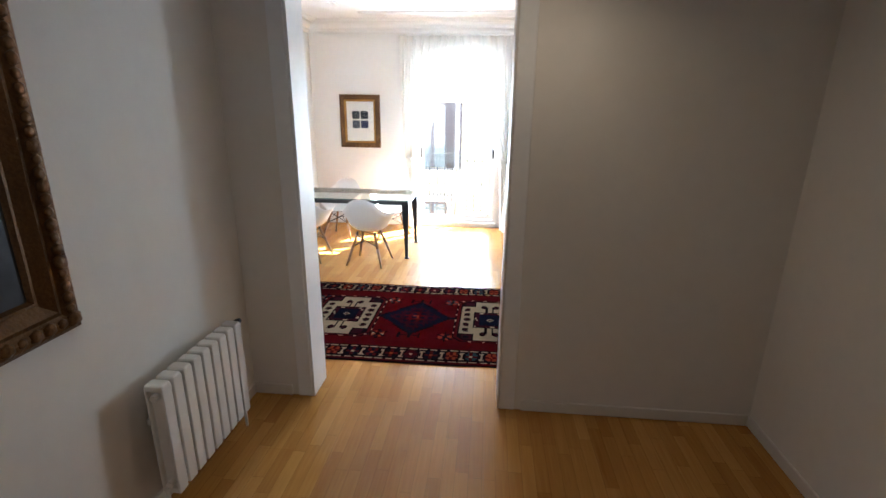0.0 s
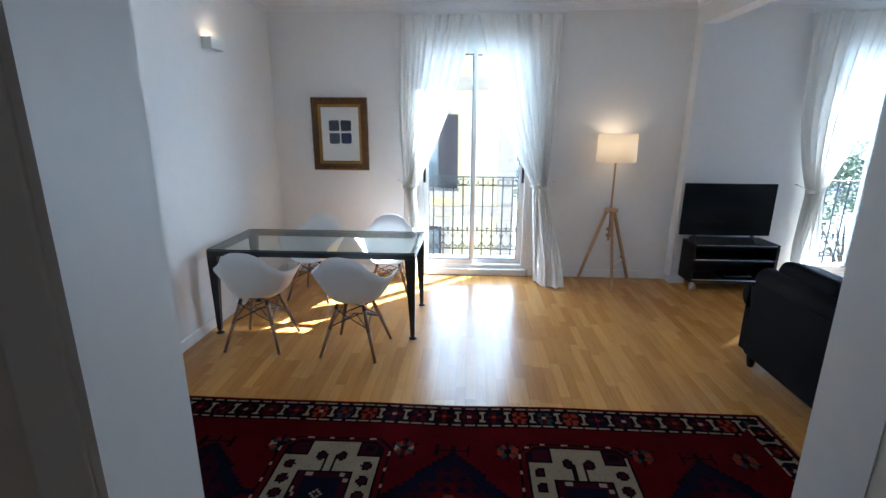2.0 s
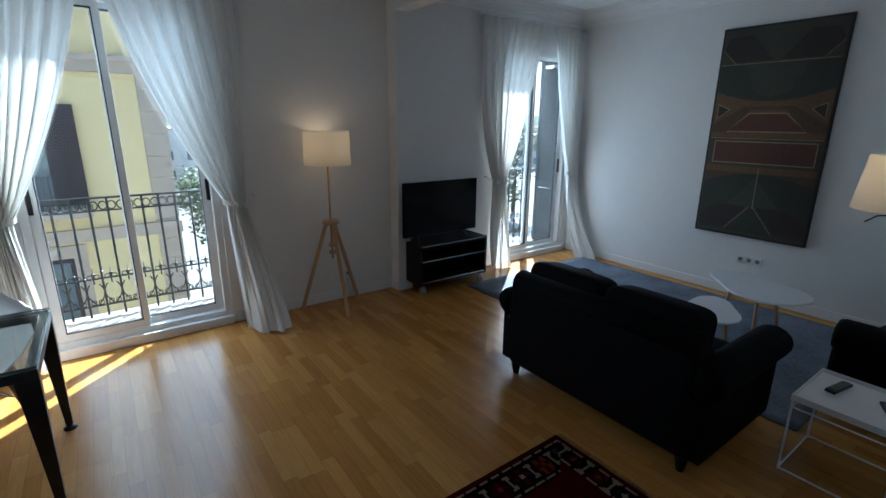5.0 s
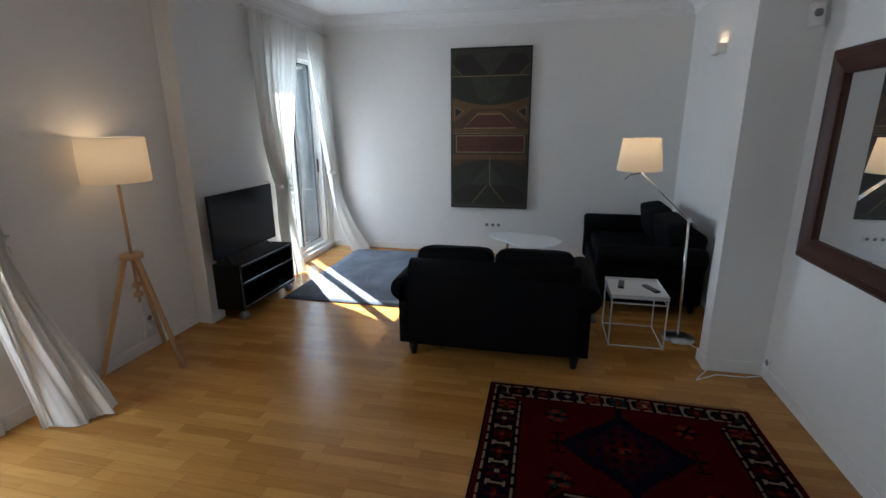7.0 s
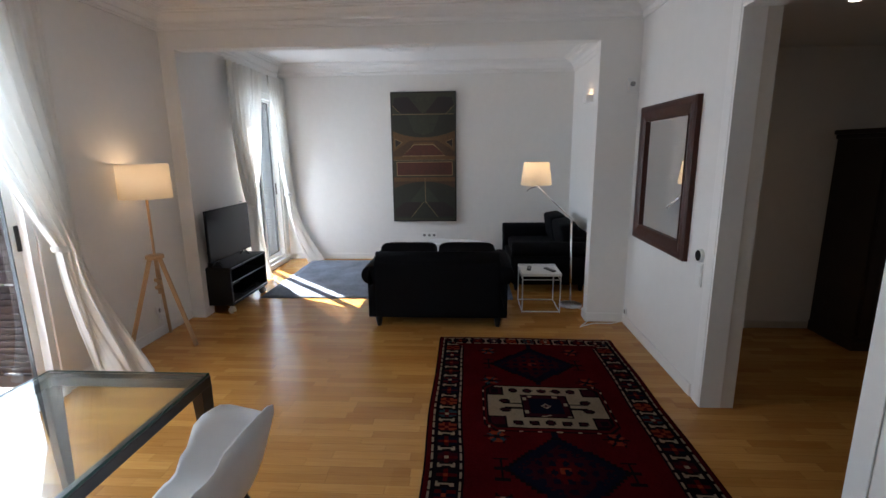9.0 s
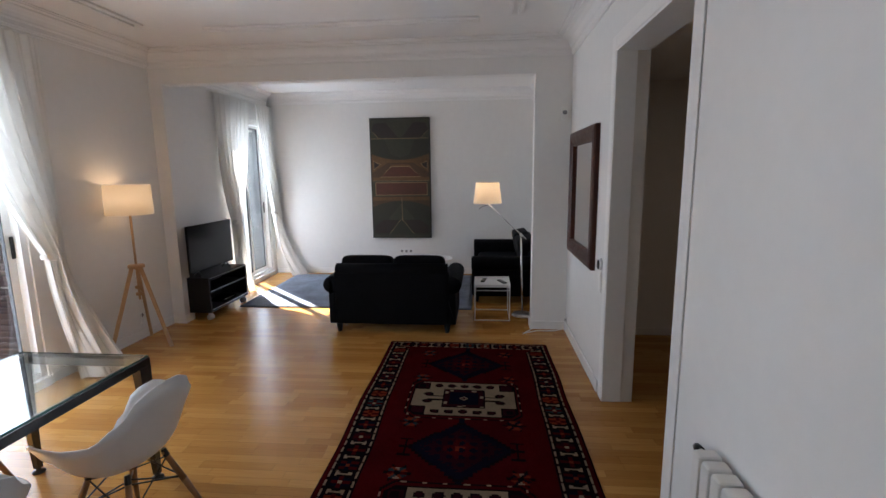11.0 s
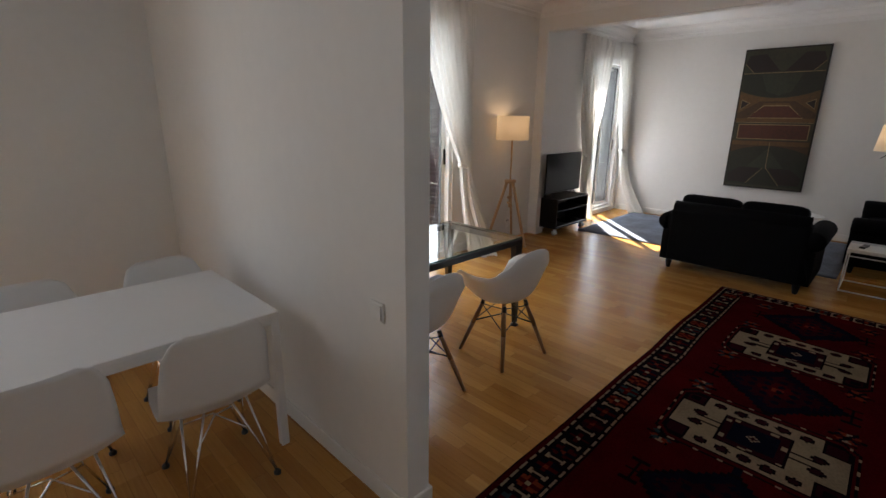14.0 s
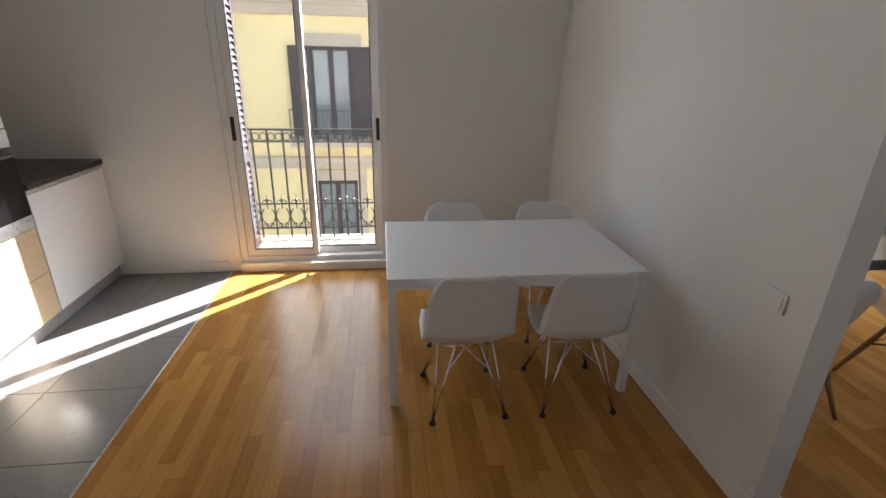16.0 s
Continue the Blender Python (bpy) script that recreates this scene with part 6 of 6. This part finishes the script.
# ---- floors ----
tagged(part("floor_slab", bx(XW - 0.2, HY0 - 0.2, -0.2, XE + 0.2, YF + 0.3, -0.006), M_GREYTILE), "floor slab", "floor", kind="structure")


def parquet_mat():
    """Lacquered oak staves, three to a board, along y."""
    m = bpy.data.materials.new("oak_parquet")
    m.use_nodes = True
    nt = m.node_tree
    b = nt.nodes["Principled BSDF"]

    def node(kind, **kw):
        n = nt.nodes.new(kind)
        for k, v in kw.items():
            if k == "operation":
                n.operation = v
        return n

    def math_(op, a, c):
        n = node("ShaderNodeMath", operation=op)
        for i, v in enumerate((a, c)):
            if v is None:
                continue
            if isinstance(v, (int, float)):
                n.inputs[i].default_value = v
            else:
                nt.links.new(v, n.inputs[i])
        return n.outputs[0]
    geo = node("ShaderNodeNewGeometry")
    info = node("ShaderNodeObjectInfo")
    sep = node("ShaderNodeSeparateXYZ")
    nt.links.new(geo.outputs["Position"], sep.inputs[0])
    col = math_("FLOOR", math_("DIVIDE", math_("ADD", sep.outputs[0], 20.0), 0.07), None)
    w1 = node("ShaderNodeTexWhiteNoise")
    w1.noise_dimensions = "1D"
    nt.links.new(col, w1.inputs["W"])
    yy = math_("ADD", math_("DIVIDE", math_("ADD", sep.outputs[1], 20.0), 0.46), math_("MULTIPLY", w1.outputs["Value"], 7.0))
    row = math_("FLOOR", yy, None)
    w2 = node("ShaderNodeTexWhiteNoise")
    w2.noise_dimensions = "2D"
    comb = node("ShaderNodeCombineXYZ")
    nt.links.new(col, comb.inputs[0])
    nt.links.new(row, comb.inputs[1])
    nt.links.new(comb.outputs[0], w2.inputs["Vector"])
    mp = node("ShaderNodeMapping")
    mp.inputs["Scale"].default_value = (30, 1.6, 30)
    off = node("ShaderNodeVectorMath")
    off.operation = "ADD"
    nt.links.new(geo.outputs["Position"], off.inputs[0])
    nt.links.new(w2.outputs["Color"], off.inputs[1])
    nt.links.new(off.outputs[0], mp.inputs["Vector"])
    grain = node("ShaderNodeTexNoise")
    grain.inputs["Scale"].default_value, grain.inputs["Detail"].default_value, grain.inputs["Distortion"].default_value = 2.5, 7, 0.6
    nt.links.new(mp.outputs[0], grain.inputs["Vector"])
    ramp = node("ShaderNodeValToRGB")
    ramp.color_ramp.elements[0].position, ramp.color_ramp.elements[1].position = 0.0, 1.0
    ramp.color_ramp.elements[0].color, ramp.color_ramp.elements[1].color = (0.27, 0.105, 0.019, 1), (0.60, 0.330, 0.090, 1)
    e = ramp.color_ramp.elements.new(0.5)
    e.color = (0.43, 0.205, 0.046, 1)
    tone = math_("ADD", math_("MULTIPLY", w2.outputs["Value"], 0.40), math_("ADD", math_("MULTIPLY", grain.outputs["Fac"], 0.50), math_("MULTIPLY", info.outputs["Random"], 0.12)))
    nt.links.new(math_("SUBTRACT", tone, 0.02), ramp.inputs[0])
    n2 = node("ShaderNodeTexNoise")
    n2.inputs["Scale"].default_value, n2.inputs["Detail"].default_value = 5, 4
    nt.links.new(geo.outputs["Position"], n2.inputs["Vector"])
    nt.links.new(math_("ADD", math_("MULTIPLY", n2.outputs["Fac"], 0.10), 0.18), b.inputs["Roughness"])
    fx = math_("ABSOLUTE", math_("SUBTRACT", math_("FRACT", math_("DIVIDE", math_("ADD", sep.outputs[0], 20.0), 0.07), None), 0.5), None)
    fy = math_("ABSOLUTE", math_("SUBTRACT", math_("FRACT", yy, None), 0.5), None)
    joint = math_("MAXIMUM", math_("GREATER_THAN", fx, 0.488), math_("GREATER_THAN", fy, 0.498))
    shade = node("ShaderNodeVectorMath")
    shade.operation = "SCALE"
    nt.links.new(ramp.outputs[0], shade.inputs[0])
    nt.links.new(math_("SUBTRACT", 1.0, math_("MULTIPLY", joint, 0.45)), shade.inputs["Scale"])
    nt.links.new(shade.outputs[0], b.inputs["Base Color"])
    bu = node("ShaderNodeBump")
    bu.inputs["Strength"].default_value, bu.inputs["Distance"].default_value = 0.25, 0.0012
    hgt = math_("ADD", math_("MULTIPLY", grain.outputs["Fac"], 0.25), math_("SUBTRACT", 1.0, joint))
    nt.links.new(hgt, bu.inputs["Height"])
    nt.links.new(bu.outputs[0], b.inputs["Normal"])
    b.inputs["Coat Weight"].default_value, b.inputs["Coat Roughness"].default_value = 0.06, 0.16
    b.inputs["Specular IOR Level"].default_value = 0.26
    return m


M_OAK = parquet_mat()
TX = -4.10
oak = thing("floor", "lacquered golden oak strip parquet", "floor", kind="structure")
BOARDS = {}


def board(x0, y0, x1, y1):
    """One parquet board with eased edges; boards of one size share a mesh."""
    w, d = round(x1 - x0, 4), round(y1 - y0, 4)
    if (w, d) not in BOARDS:
        bm = bmesh.new()
        g, c = 0.0002, 0.0003
        rows = [[(g, g, -0.006), (w - g, g, -0.006), (w - g, d - g, -0.006), (g, d - g, -0.006)], [(g, g, -c), (w - g, g, -c), (w - g, d - g, -c), (g, d - g, -c)],
                [(g + c, g + c, 0), (w - g - c, g + c, 0), (w - g - c, d - g - c, 0), (g + c, d - g - c, 0)]]
        surface(bm, rows, closed=True)
        top = [v for v in bm.verts if v.co.z > -0.0001]
        bm.faces.new(sorted(top, key=lambda v: math.atan2(v.co.y - d / 2, v.co.x - w / 2)))
        bmesh.ops.recalc_face_normals(bm, faces=bm.faces)
        ob = part("board", bm, M_OAK, oak)
        BOARDS[w, d] = ob.data
    else:
        ob = new("board", BOARDS[w, d])
        ob.parent = oak
    ob.location = (x0, y0, 0)


rnd = random.Random(5)
W, L = 0.21, 2.2
k = 0
x = TX
while x < XE - 0.001:
    x1 = min(x + W, XE)
    inhall = x1 > HX0 + 0.01 and x < HX1
    y = HY0 if inhall else YR
    cut = [0.55, 1.65, 1.1, 2.2, 0.85][k % 5]
    first = True
    while y < YF - 0.001:
        step = cut if first else L
        y1 = YF if YF - y - step < 0.30 else y + step
        board(x, y, x1, y1)
        y, first = y1, False
    x, k = x1, k + 1

tiles = thing("floor_tiles", "large matt grey kitchen floor tiles", "floor", kind="structure")
bm0 = None
T = 0.52
for i in range(4):
    for j in range(10):
        x1 = TX - 0.012 - i * T
        x0 = max(x1 - T, XW)
        y1 = YF - j * T
        y0 = max(y1 - T, YR)
        if x1 - x0 < 0.03 or y1 - y0 < 0.03:
            continue
        part("tile", bx(x0 + 0.0015, y0 + 0.0015, -0.006, x1 - 0.0015, y1 - 0.0015, 0.0, 0.001, 1), M_GREYTILE, tiles)
tagged(part("floor_trim", bx(TX - 0.012, YR, -0.006, TX, YF, 0.003, 0.001, 1), M_STEEL), "thin metal strip between tiles and parquet", "trim", kind="structure")
